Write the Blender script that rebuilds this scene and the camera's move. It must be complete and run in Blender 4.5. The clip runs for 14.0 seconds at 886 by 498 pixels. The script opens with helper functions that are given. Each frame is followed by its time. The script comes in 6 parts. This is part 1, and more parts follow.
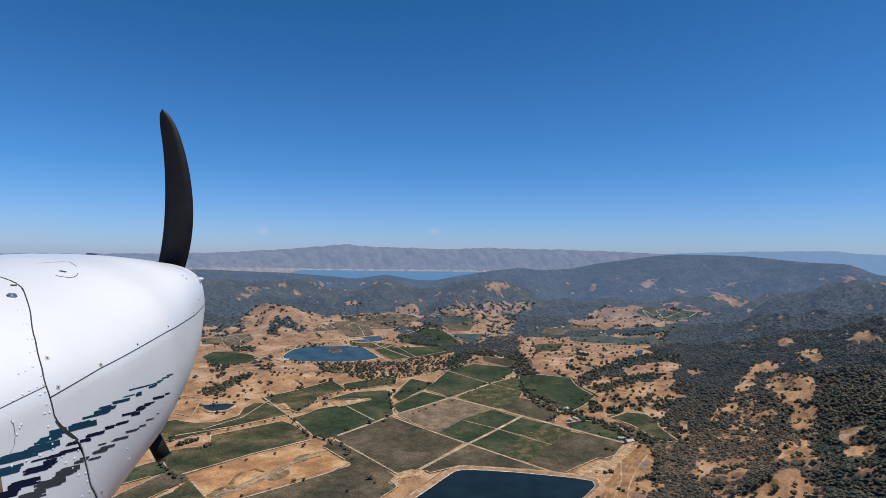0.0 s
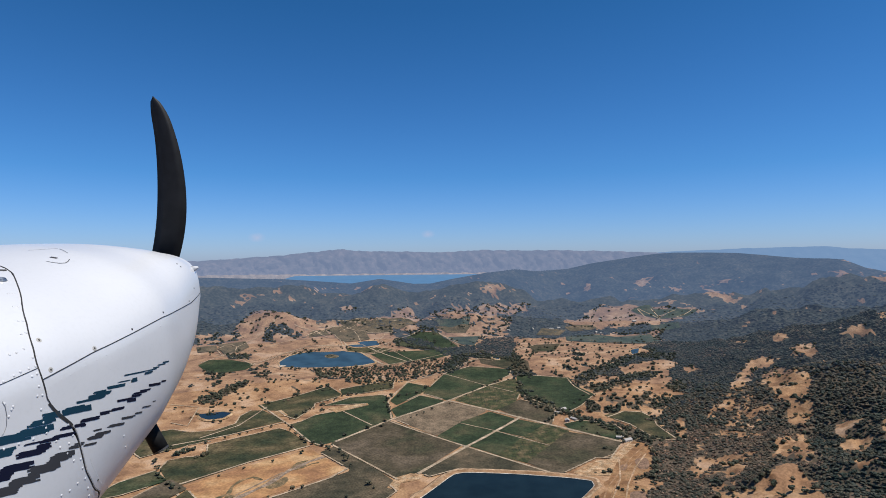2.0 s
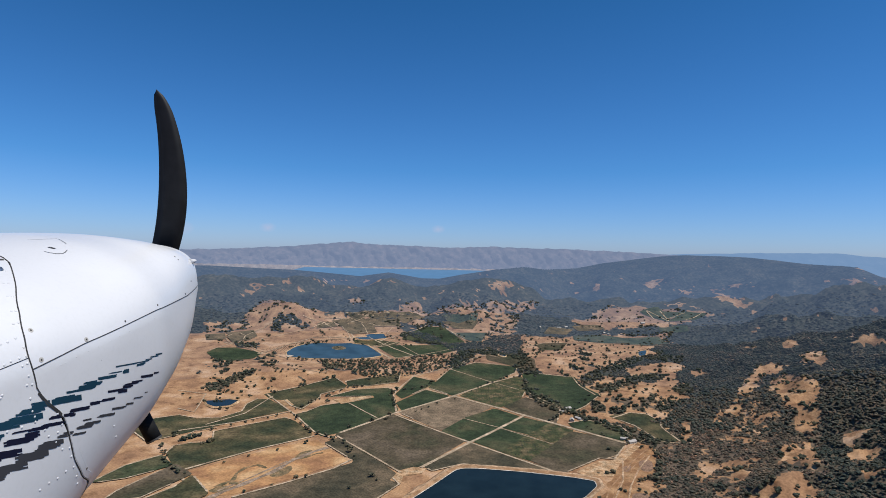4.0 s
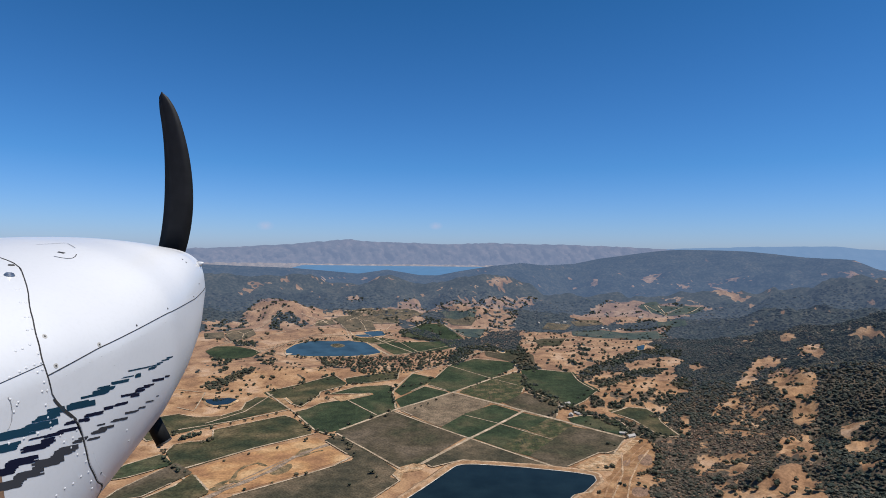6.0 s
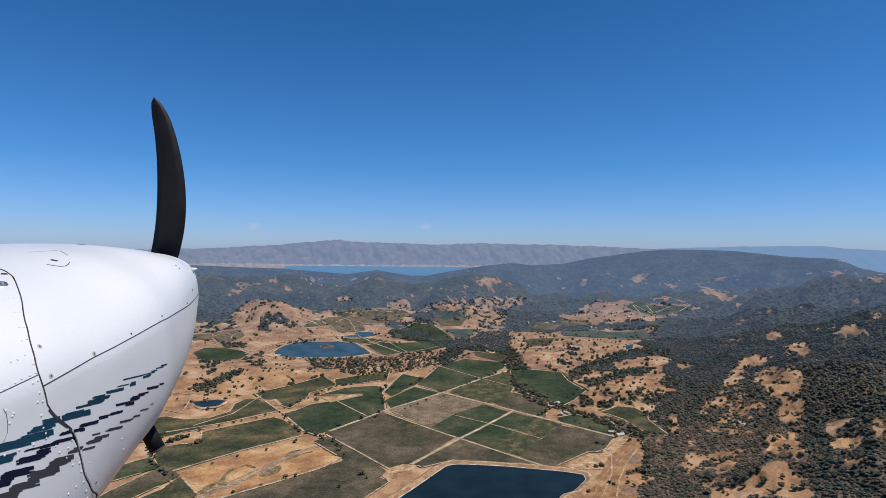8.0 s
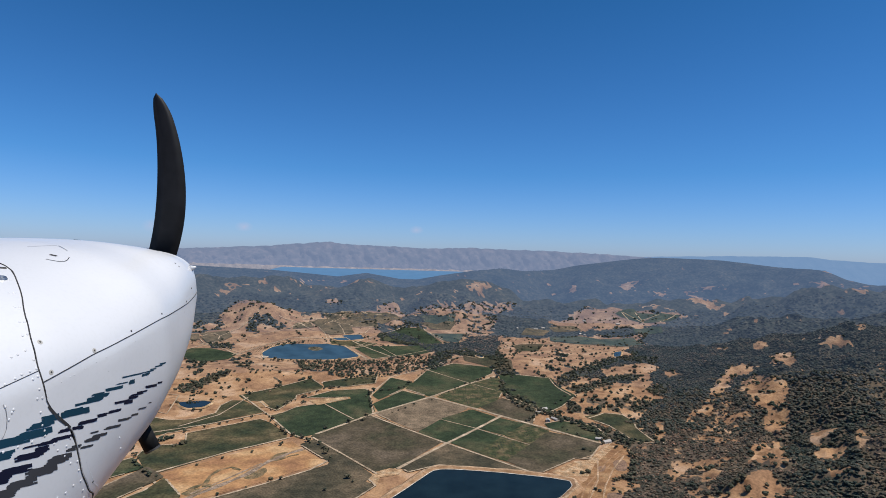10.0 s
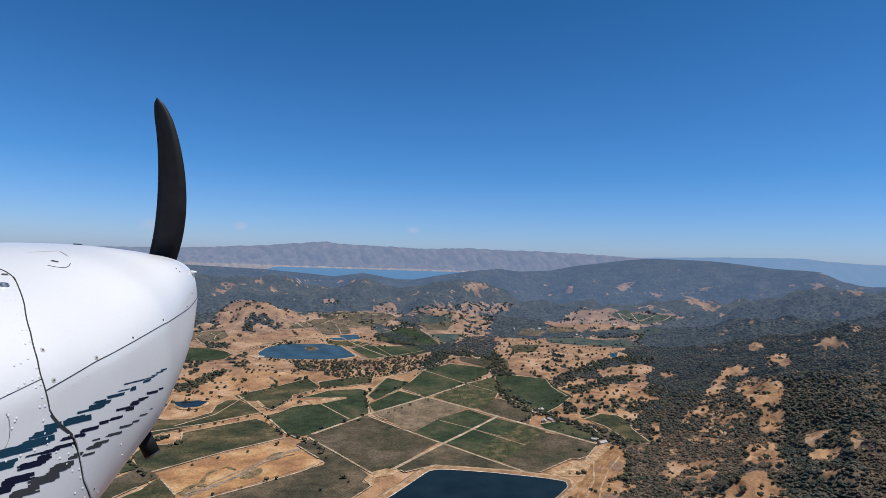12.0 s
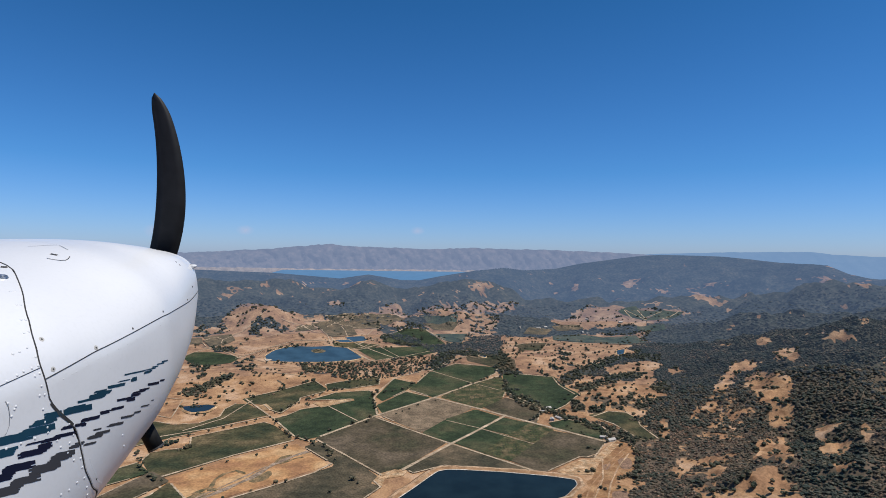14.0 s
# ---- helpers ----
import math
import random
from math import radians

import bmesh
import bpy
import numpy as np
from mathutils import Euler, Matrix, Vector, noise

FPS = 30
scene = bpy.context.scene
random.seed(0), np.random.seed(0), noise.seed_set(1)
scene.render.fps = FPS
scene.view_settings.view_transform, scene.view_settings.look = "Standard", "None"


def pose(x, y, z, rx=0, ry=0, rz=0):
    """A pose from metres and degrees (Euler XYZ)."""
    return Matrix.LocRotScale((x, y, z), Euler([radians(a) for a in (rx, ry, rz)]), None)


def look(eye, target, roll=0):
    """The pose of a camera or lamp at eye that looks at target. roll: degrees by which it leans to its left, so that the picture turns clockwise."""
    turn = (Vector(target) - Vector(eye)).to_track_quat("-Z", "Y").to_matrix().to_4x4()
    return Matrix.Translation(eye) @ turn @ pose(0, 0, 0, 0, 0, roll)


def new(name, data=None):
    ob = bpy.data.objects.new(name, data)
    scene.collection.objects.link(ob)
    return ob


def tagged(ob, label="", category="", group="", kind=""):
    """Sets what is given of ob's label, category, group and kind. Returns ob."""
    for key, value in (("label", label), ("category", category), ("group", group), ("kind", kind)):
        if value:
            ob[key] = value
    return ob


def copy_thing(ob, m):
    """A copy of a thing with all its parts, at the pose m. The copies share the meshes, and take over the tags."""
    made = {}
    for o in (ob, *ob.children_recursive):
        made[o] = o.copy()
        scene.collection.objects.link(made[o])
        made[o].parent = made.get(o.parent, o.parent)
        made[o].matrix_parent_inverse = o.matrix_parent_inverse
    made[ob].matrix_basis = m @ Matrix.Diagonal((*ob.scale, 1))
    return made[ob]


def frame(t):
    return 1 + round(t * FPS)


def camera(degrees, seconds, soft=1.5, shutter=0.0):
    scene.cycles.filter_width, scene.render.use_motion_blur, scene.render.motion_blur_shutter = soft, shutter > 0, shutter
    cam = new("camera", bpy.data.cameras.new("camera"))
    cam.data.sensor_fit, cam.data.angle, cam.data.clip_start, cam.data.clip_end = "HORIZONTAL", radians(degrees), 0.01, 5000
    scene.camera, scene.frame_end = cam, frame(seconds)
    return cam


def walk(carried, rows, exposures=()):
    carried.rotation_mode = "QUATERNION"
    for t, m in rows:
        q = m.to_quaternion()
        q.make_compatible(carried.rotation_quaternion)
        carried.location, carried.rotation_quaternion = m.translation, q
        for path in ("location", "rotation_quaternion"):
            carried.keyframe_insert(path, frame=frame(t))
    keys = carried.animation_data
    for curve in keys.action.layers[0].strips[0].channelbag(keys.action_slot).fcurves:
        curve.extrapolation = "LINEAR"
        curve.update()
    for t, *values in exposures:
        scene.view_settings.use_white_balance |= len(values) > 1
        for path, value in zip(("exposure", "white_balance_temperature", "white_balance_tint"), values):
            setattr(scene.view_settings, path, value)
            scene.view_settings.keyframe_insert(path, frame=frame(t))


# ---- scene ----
# The camera stands in the cabin of a light aeroplane, beside its nose; valley, hills and lake lie below.
EYE_H = 420.0
cam = camera(75, 14.0, soft=0.9)
walk(cam, [
    (0, pose(0.0105, -0.0239, 420.0609, 90.673, -0.596, 0.580)),
    (0.5, pose(-0.0007, 0.0057, 419.9803, 90.754, -0.594, 0.133)),
    (1, pose(0.0086, 0.0074, 419.9631, 91.015, 0.412, 0.079)),
    (1.5, pose(0.0029, -0.0032, 420.0008, 90.878, 0.879, 0.023)),
    (2, pose(-0.0074, 0.0083, 419.9770, 90.971, 0.613, 0.027)),
    (2.5, pose(-0.0032, 0.0105, 419.9734, 91.030, 0.532, 0.014)),
    (3, pose(0.0041, -0.0110, 420.0368, 90.813, -0.226, 0.206)),
    (3.5, pose(0.0166, -0.0373, 420.0839, 90.564, -1.240, 0.409)),
    (4, pose(0.0515, 0.0012, 420.0006, 90.507, -1.165, 0.969)),
    (6.5, pose(0.0023, -0.0016, 420.0161, 90.151, -0.318, 0.455)),
    (7, pose(0.0000, 0.0000, 420.0000, 90.336, 0.000, 0.000)),
    (7.5, pose(-0.0024, -0.0079, 420.0250, 90.340, 0.186, -0.195)),
    (8, pose(-0.0089, -0.0126, 420.0363, 90.219, -0.498, -0.274)),
    (10.5, pose(-0.0591, -0.0056, 420.0229, 90.760, -1.603, -1.224)),
    (11, pose(-0.0558, -0.0093, 420.0102, 90.814, -1.316, -1.335)),
    (11.5, pose(-0.0599, -0.0128, 420.0305, 90.811, -1.237, -1.408)),
    (12, pose(-0.0725, -0.0109, 420.0522, 90.680, -1.788, -1.514)),
    (12.5, pose(-0.0617, -0.0056, 420.0186, 90.631, -1.954, -1.412)),
    (13, pose(-0.0481, -0.0045, 420.0038, 90.698, -1.256, -1.206)),
    (13.5, pose(-0.0505, -0.0046, 420.0179, 90.728, -0.869, -1.112)),
    (14, pose(-0.0496, -0.0068, 420.0058, 90.688, -0.708, -1.050)),
], exposures=[(0, 0.0), (14, 0.0)])

# ---- daylight ----
SUN_EL, SUN_AZ = 63.0, 109.0
world = bpy.data.worlds.new("daylight")
scene.world = world
world.use_nodes = True
wn, wl = world.node_tree.nodes, world.node_tree.links
sky = wn.new("ShaderNodeTexSky")
sky.sky_type, sky.sun_disc = "NISHITA", False
sky.sun_elevation, sky.sun_rotation = radians(SUN_EL), radians(SUN_AZ)
sky.altitude, sky.air_density, sky.dust_density, sky.ozone_density = 600, 1.0, 0.6, 2.5
tone = wn.new("ShaderNodeMix")
tone.data_type, tone.blend_type = "RGBA", "MULTIPLY"
tone.inputs[0].default_value = 1.0
wl.new(sky.outputs[0], tone.inputs[6])
way = wn.new("ShaderNodeTexCoord")
axes = wn.new("ShaderNodeSeparateXYZ")
wl.new(way.outputs["Generated"], axes.inputs[0])
tint = wn.new("ShaderNodeValToRGB")
tint.color_ramp.elements[0].color = (0.66, 0.855, 1.42, 1)
tint.color_ramp.elements[1].color = (0.19, 0.62, 1.0, 1)
tint.color_ramp.elements[1].position = 0.40
mid = tint.color_ramp.elements.new(0.14)
mid.color = (0.325, 0.73, 1.21, 1)
wl.new(axes.outputs[2], tint.inputs[0])
wl.new(tint.outputs[0], tone.inputs[7])
# three faint puffs of cloud low over the far range
puff_sum = None
for px, py, pz, wide in ((-0.428, 0.903, 0.0335, 0.020), (-0.307, 0.951, 0.0385, 0.015), (-0.026, 0.999, 0.043, 0.013)):
    off = wn.new("ShaderNodeVectorMath")
    off.operation = "SUBTRACT"
    wl.new(way.outputs["Generated"], off.inputs[0])
    off.inputs[1].default_value = Vector((px, py, pz)).normalized()
    flat = wn.new("ShaderNodeVectorMath")
    flat.operation = "MULTIPLY"
    flat.inputs[1].default_value = (1, 1, 1.7)
    wl.new(off.outputs[0], flat.inputs[0])
    size = wn.new("ShaderNodeVectorMath")
    size.operation = "LENGTH"
    wl.new(flat.outputs[0], size.inputs[0])
    fade = wn.new("ShaderNodeMapRange")
    fade.inputs["From Min"].default_value, fade.inputs["From Max"].default_value = wide, 0.0
    wl.new(size.outputs["Value"], fade.inputs["Value"])
    if puff_sum:
        add = wn.new("ShaderNodeMath")
        wl.new(puff_sum, add.inputs[0])
        wl.new(fade.outputs[0], add.inputs[1])
        puff_sum = add.outputs[0]
    else:
        puff_sum = fade.outputs[0]
billow = wn.new("ShaderNodeTexNoise")
billow.inputs["Scale"].default_value, billow.inputs["Detail"].default_value = 110, 5
wl.new(way.outputs["Generated"], billow.inputs["Vector"])
puff = wn.new("ShaderNodeMath")
puff.operation = "MULTIPLY"
wl.new(puff_sum, puff.inputs[0])
wl.new(billow.outputs["Fac"], puff.inputs[1])
veil = wn.new("ShaderNodeMix")
veil.data_type = "RGBA"
veil.inputs[7].default_value = (5.2, 5.5, 7.4, 1)
wl.new(puff.outputs[0], veil.inputs[0])
wl.new(tone.outputs[2], veil.inputs[6])
wl.new(veil.outputs[2], wn["Background"].inputs[0])
wn["Background"].inputs[1].default_value = 0.095
sun = new("sun", bpy.data.lights.new("sun", "SUN"))
sun.data.energy, sun.data.angle, sun.data.color = 4.85, radians(0.53), (1.0, 0.95, 0.87)
sa, se = radians(SUN_AZ), radians(SUN_EL)
sun.matrix_world = look(Vector((math.sin(sa) * math.cos(se), math.cos(sa) * math.cos(se), math.sin(se))) * 1500, (0, 0, 0))


# ---- materials ----
def nodes_of(name, rough=0.85, metal=0.0, spec=0.3):
    m = bpy.data.materials.new(name)
    m.use_nodes = True
    b = m.node_tree.nodes["Principled BSDF"]
    b.inputs["Roughness"].default_value, b.inputs["Metallic"].default_value = rough, metal
    b.inputs["Specular IOR Level"].default_value = spec
    return m, m.node_tree.nodes, m.node_tree.links, b


def noise_of(n, l, size, detail=4.0, vec=None):
    """A noise whose features are about size metres across."""
    t = n.new("ShaderNodeTexNoise")
    t.inputs["Scale"].default_value, t.inputs["Detail"].default_value = 1.0 / size, detail
    l.new(vec or n.new("ShaderNodeNewGeometry").outputs["Position"], t.inputs["Vector"])
    return t.outputs["Fac"]


def ramp_of(n, l, fac, stops):
    r = n.new("ShaderNodeValToRGB")
    while len(r.color_ramp.elements) < len(stops):
        r.color_ramp.elements.new(0.5)
    for e, (at, c) in zip(r.color_ramp.elements, stops):
        e.position, e.color = at, (*c, 1)
    l.new(fac, r.inputs[0])
    return r.outputs[0]


def mix_of(n, l, fac, a, b, blend="MIX"):
    x = n.new("ShaderNodeMix")
    x.data_type, x.blend_type = "RGBA", blend
    if isinstance(fac, (int, float)):
        x.inputs[0].default_value = fac
    else:
        l.new(fac, x.inputs[0])
    for sock, v in ((x.inputs[6], a), (x.inputs[7], b)):
        if isinstance(v, tuple):
            sock.default_value = (*v, 1)
        else:
            l.new(v, sock)
    return x.outputs[2]


def bump_of(n, l, b, fac, depth):
    u = n.new("ShaderNodeBump")
    u.inputs["Distance"].default_value = depth
    l.new(fac, u.inputs["Height"])
    l.new(u.outputs[0], b.inputs["Normal"])


def painted_haze(m, colour, part):
    """Haze painted on far land and water: a bluish emission mixed into the surface."""
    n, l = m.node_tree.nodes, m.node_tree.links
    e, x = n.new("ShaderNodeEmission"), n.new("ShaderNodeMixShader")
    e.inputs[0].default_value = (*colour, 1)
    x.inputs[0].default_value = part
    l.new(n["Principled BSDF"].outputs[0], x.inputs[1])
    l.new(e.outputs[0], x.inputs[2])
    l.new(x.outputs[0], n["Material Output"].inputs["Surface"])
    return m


def earth(name, low, mid, high, big=120.0, small=6.0, bump=0.5, rows=0.0, row_dir=0.0, row_part=0.35, rough=0.9, grain=0.8):
    """Soil, grass or crop: patches, fine grain and, where wanted, planted rows."""
    m, n, l, b = nodes_of(name, rough, spec=0.15)
    big_n, small_n = noise_of(n, l, big, 5), noise_of(n, l, small, 6)
    c = ramp_of(n, l, big_n, [(0.36, low), (0.5, mid), (0.66, high)])
    g = ramp_of(n, l, small_n, [(0.32, (0.5, 0.5, 0.5)), (0.68, (1.4, 1.4, 1.4))])
    c = mix_of(n, l, grain, c, g, "MULTIPLY")
    blot = ramp_of(n, l, noise_of(n, l, small * 4.5, 5), [(0.34, (0.66, 0.68, 0.66)), (0.66, (1.3, 1.27, 1.25))])
    c = mix_of(n, l, grain, c, blot, "MULTIPLY")
    if rows:
        w, p = n.new("ShaderNodeTexWave"), n.new("ShaderNodeMapping")
        p.inputs["Rotation"].default_value = (0, 0, radians(row_dir))
        l.new(n.new("ShaderNodeNewGeometry").outputs["Position"], p.inputs["Vector"])
        l.new(p.outputs[0], w.inputs["Vector"])
        w.inputs["Scale"].default_value = 0.314 / rows
        w.inputs["Distortion"].default_value = 0.6
        s = ramp_of(n, l, w.outputs["Fac"], [(0.2, (0.45, 0.45, 0.45)), (0.8, (1.35, 1.3, 1.2))])
        c = mix_of(n, l, row_part, c, s, "MULTIPLY")
    l.new(c, b.inputs["Base Color"])
    bump_of(n, l, b, small_n, bump)
    return m


def leaves(name, low, mid, high, mottle=0.45, spread=60, relief=0.8):
    """Foliage: each clump its own shade, mottled by the light and dark of its leaves."""
    m, n, l, b = nodes_of(name, 0.75, spec=0.2)
    isl = n.new("ShaderNodeNewGeometry").outputs["Random Per Island"]
    c = ramp_of(n, l, isl, [(0.1, low), (0.6, mid), (1.0, high)])
    f = noise_of(n, l, 1.6, 5)
    g = ramp_of(n, l, f, [(0.3, (0.4, 0.42, 0.4)), (0.7, (1.45, 1.4, 1.3))])
    crown = ramp_of(n, l, noise_of(n, l, 6, 2), [(0.35, (0.72, 0.74, 0.74)), (0.65, (1.3, 1.28, 1.22))])
    c = mix_of(n, l, 0.6, c, crown, "MULTIPLY")
    stand = ramp_of(n, l, noise_of(n, l, spread, 5), [(0.32, (0.60, 0.78, 0.76)), (0.5, (0.95, 0.95, 0.93)), (0.68, (1.6, 1.28, 1.1))])
    c = mix_of(n, l, 1.0, mix_of(n, l, mottle, c, g, "MULTIPLY"), stand, "MULTIPLY")
    l.new(c, b.inputs["Base Color"])
    bump_of(n, l, b, f, relief)
    return m


def plain(name, colour, rough=0.5, metal=0.0, grain=0.05, wear=0.12, spec=0.5):
    m, n, l, b = nodes_of(name, rough, metal, spec)
    f = noise_of(n, l, grain, 5)
    lo, hi = tuple(v * (1 - wear) for v in colour), tuple(min(1, v * (1 + wear)) for v in colour)
    l.new(ramp_of(n, l, f, [(0.3, lo), (0.7, hi)]), b.inputs["Base Color"])
    return m


def water(name, colour, rough=0.12, wave=3.0):
    m, n, l, b = nodes_of(name, rough, spec=0.055)
    l.new(ramp_of(n, l, noise_of(n, l, 60, 4), [(0.35, tuple(v * 0.8 for v in colour)), (0.65, tuple(v * 1.25 for v in colour))]), b.inputs["Base Color"])
    bump_of(n, l, b, noise_of(n, l, wave, 3), 0.05)
    return m


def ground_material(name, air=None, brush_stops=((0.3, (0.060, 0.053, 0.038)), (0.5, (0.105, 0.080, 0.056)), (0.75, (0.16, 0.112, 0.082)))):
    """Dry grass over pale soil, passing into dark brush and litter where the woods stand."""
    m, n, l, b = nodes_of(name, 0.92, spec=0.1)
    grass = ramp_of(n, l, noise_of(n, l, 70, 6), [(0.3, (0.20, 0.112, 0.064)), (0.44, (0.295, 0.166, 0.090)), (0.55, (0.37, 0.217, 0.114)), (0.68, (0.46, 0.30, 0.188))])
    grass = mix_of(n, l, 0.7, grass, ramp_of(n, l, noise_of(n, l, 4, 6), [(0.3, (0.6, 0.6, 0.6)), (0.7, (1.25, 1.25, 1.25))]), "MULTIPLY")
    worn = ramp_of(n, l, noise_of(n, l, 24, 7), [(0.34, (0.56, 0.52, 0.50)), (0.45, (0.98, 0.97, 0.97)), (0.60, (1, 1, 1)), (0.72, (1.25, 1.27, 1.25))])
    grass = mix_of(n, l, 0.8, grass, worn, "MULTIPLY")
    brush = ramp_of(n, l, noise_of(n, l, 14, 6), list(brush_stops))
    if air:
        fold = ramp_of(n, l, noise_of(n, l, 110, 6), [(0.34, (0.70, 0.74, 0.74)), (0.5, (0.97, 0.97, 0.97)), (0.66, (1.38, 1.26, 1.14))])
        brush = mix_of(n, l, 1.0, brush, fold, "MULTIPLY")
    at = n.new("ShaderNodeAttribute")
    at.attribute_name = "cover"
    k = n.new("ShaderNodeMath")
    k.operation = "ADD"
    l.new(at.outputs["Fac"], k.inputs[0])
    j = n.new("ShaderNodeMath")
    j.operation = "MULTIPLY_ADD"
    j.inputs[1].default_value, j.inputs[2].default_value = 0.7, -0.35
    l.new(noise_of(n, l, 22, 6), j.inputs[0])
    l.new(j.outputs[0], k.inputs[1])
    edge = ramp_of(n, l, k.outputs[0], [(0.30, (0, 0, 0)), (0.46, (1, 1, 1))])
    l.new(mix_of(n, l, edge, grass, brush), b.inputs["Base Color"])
    bump_of(n, l, b, noise_of(n, l, 30 if air else 5, 6), 5.0 if air else 0.6)
    return painted_haze(m, *air) if air else m


M_GROUND = ground_material("dry_ground")
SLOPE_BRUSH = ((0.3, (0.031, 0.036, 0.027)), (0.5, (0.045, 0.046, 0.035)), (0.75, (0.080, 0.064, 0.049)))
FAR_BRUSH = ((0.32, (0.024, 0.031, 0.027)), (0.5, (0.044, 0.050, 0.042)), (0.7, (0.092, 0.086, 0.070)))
# Painted haze: emission colour and share for each distance band of hills.
HAZE_BANDS = [((0.12, 0.17, 0.275), 0.22), ((0.13, 0.19, 0.31), 0.36), ((0.122, 0.203, 0.37), 0.48), ((0.115, 0.175, 0.285), 0.08), ((0.115, 0.168, 0.262), 0.125)]
M_HILLS = [ground_material("hazed_hill_ground", k, FAR_BRUSH) for k in HAZE_BANDS[:3]] + [ground_material("hazed_slope_ground", k, SLOPE_BRUSH) for k in HAZE_BANDS[3:]]
M_FIELD = {
    "green": earth("vine_green", (0.023, 0.035, 0.017), (0.036, 0.050, 0.024), (0.074, 0.070, 0.037), 110, 4, 0.5, 3.2, 62, 0.22),
    "olive": earth("olive_crop", (0.030, 0.037, 0.019), (0.056, 0.053, 0.026), (0.115, 0.088, 0.046), 75, 5, 0.5, 0.0),
    "brown": earth("brown_vines", (0.042, 0.044, 0.024), (0.075, 0.060, 0.037), (0.115, 0.088, 0.060), 130, 5, 0.5, 3.4, 62, 0.18),
    "scrub": earth("weedy_field", (0.044, 0.041, 0.026), (0.074, 0.061, 0.038), (0.135, 0.100, 0.063), 80, 4, 0.6, 5.0, 40, 0.15),
    "plowed": earth("pale_young_vines", (0.135, 0.100, 0.066), (0.175, 0.130, 0.086), (0.225, 0.165, 0.11), 50, 4, 0.4, 3.2, 62, 0.4),
    # Far copies of the crops, with haze painted in as emission.
    "far": painted_haze(earth("hazed_green_crop", (0.030, 0.042, 0.022), (0.045, 0.060, 0.030), (0.085, 0.082, 0.045), 60, 6, 0.5), *HAZE_BANDS[0]),
    "far_brown": painted_haze(earth("hazed_brown_crop", (0.075, 0.062, 0.036), (0.115, 0.087, 0.05), (0.17, 0.12, 0.07), 60, 6, 0.5), *HAZE_BANDS[3]),
    "weeds": earth("thin_olive_weeds", (0.10, 0.085, 0.045), (0.16, 0.115, 0.062), (0.26, 0.165, 0.085), 14, 3, 0.4),
    "orchard": earth("grassy_orchard_floor", (0.040, 0.050, 0.022), (0.062, 0.064, 0.030), (0.13, 0.10, 0.055), 22, 4, 0.5, 6.0, 62, 0.4),
}
M_BARE = earth("bare_orange_soil", (0.27, 0.138, 0.068), (0.37, 0.200, 0.090), (0.44, 0.275, 0.14), 70, 5, 0.3, grain=0.5)
M_STREAK = earth("grey_wash_soil", (0.20, 0.142, 0.098), (0.25, 0.182, 0.13), (0.31, 0.232, 0.17), 18, 3, 0.3)
M_YARD = earth("worn_yard_soil", (0.185, 0.096, 0.047), (0.255, 0.135, 0.064), (0.32, 0.195, 0.10), 26, 4, 0.4, grain=0.5)
M_SCRAPED = earth("scraped_grey_soil", (0.165, 0.105, 0.072), (0.205, 0.128, 0.086), (0.25, 0.155, 0.10), 16, 3, 0.4)
M_RUBBLE = earth("raw_earth", (0.30, 0.175, 0.09), (0.37, 0.235, 0.13), (0.45, 0.32, 0.20), 14, 3, 0.5)
M_TRACK = earth("dusty_track", (0.29, 0.215, 0.145), (0.37, 0.28, 0.19), (0.45, 0.345, 0.245), 40, 3, 0.2)
M_PATH = earth("worn_path", (0.30, 0.195, 0.115), (0.37, 0.245, 0.15), (0.44, 0.31, 0.20), 30, 3, 0.2)
M_SHORE = earth("bleached_shore", (0.38, 0.32, 0.25), (0.47, 0.41, 0.34), (0.56, 0.51, 0.44), 25, 4, 0.3)
M_BERM = earth("earth_bank", (0.26, 0.155, 0.078), (0.36, 0.225, 0.12), (0.45, 0.32, 0.19), 30, 4, 0.4)
M_RUSHES = earth("rushy_islet", (0.05, 0.049, 0.030), (0.085, 0.072, 0.046), (0.18, 0.135, 0.085), 14, 3, 0.4)
M_BANK = earth("scraped_bank", (0.22, 0.125, 0.065), (0.29, 0.168, 0.09), (0.36, 0.225, 0.13), 20, 3, 0.4, grain=0.45)
M_POND = water("pond_water", (0.0085, 0.0165, 0.0195), 0.15)
M_BLUE = water("blue_pond_water", (0.032, 0.066, 0.095), 0.2)
# Lake blue painted as emission: haze and the sky's reflection on the water.
M_LAKE = painted_haze(water("hazed_lake_water", (0.06, 0.14, 0.25), 0.35), (0.135, 0.285, 0.50), 0.62)
M_OAK = leaves("oak_leaves", (0.049, 0.050, 0.039), (0.067, 0.064, 0.049), (0.142, 0.105, 0.078), 0.5, 45)
# Darker leaf copy for the ravine: the dense stand's self-shadow put into the colour.
M_SHADED_WOODS = leaves("shaded_ravine_leaves", (0.029, 0.039, 0.033), (0.049, 0.059, 0.049), (0.098, 0.092, 0.072), 0.5, 70)
M_PINE = leaves("grey_pine_leaves", (0.040, 0.046, 0.037), (0.059, 0.062, 0.050), (0.122, 0.099, 0.074))
M_VALLEY_OAK = leaves("valley_oak_leaves", (0.030, 0.038, 0.027), (0.052, 0.058, 0.040), (0.095, 0.088, 0.06))
M_DRY = leaves("dry_brush_twigs", (0.084, 0.061, 0.047), (0.150, 0.106, 0.080), (0.28, 0.195, 0.145), 0.5, 30)
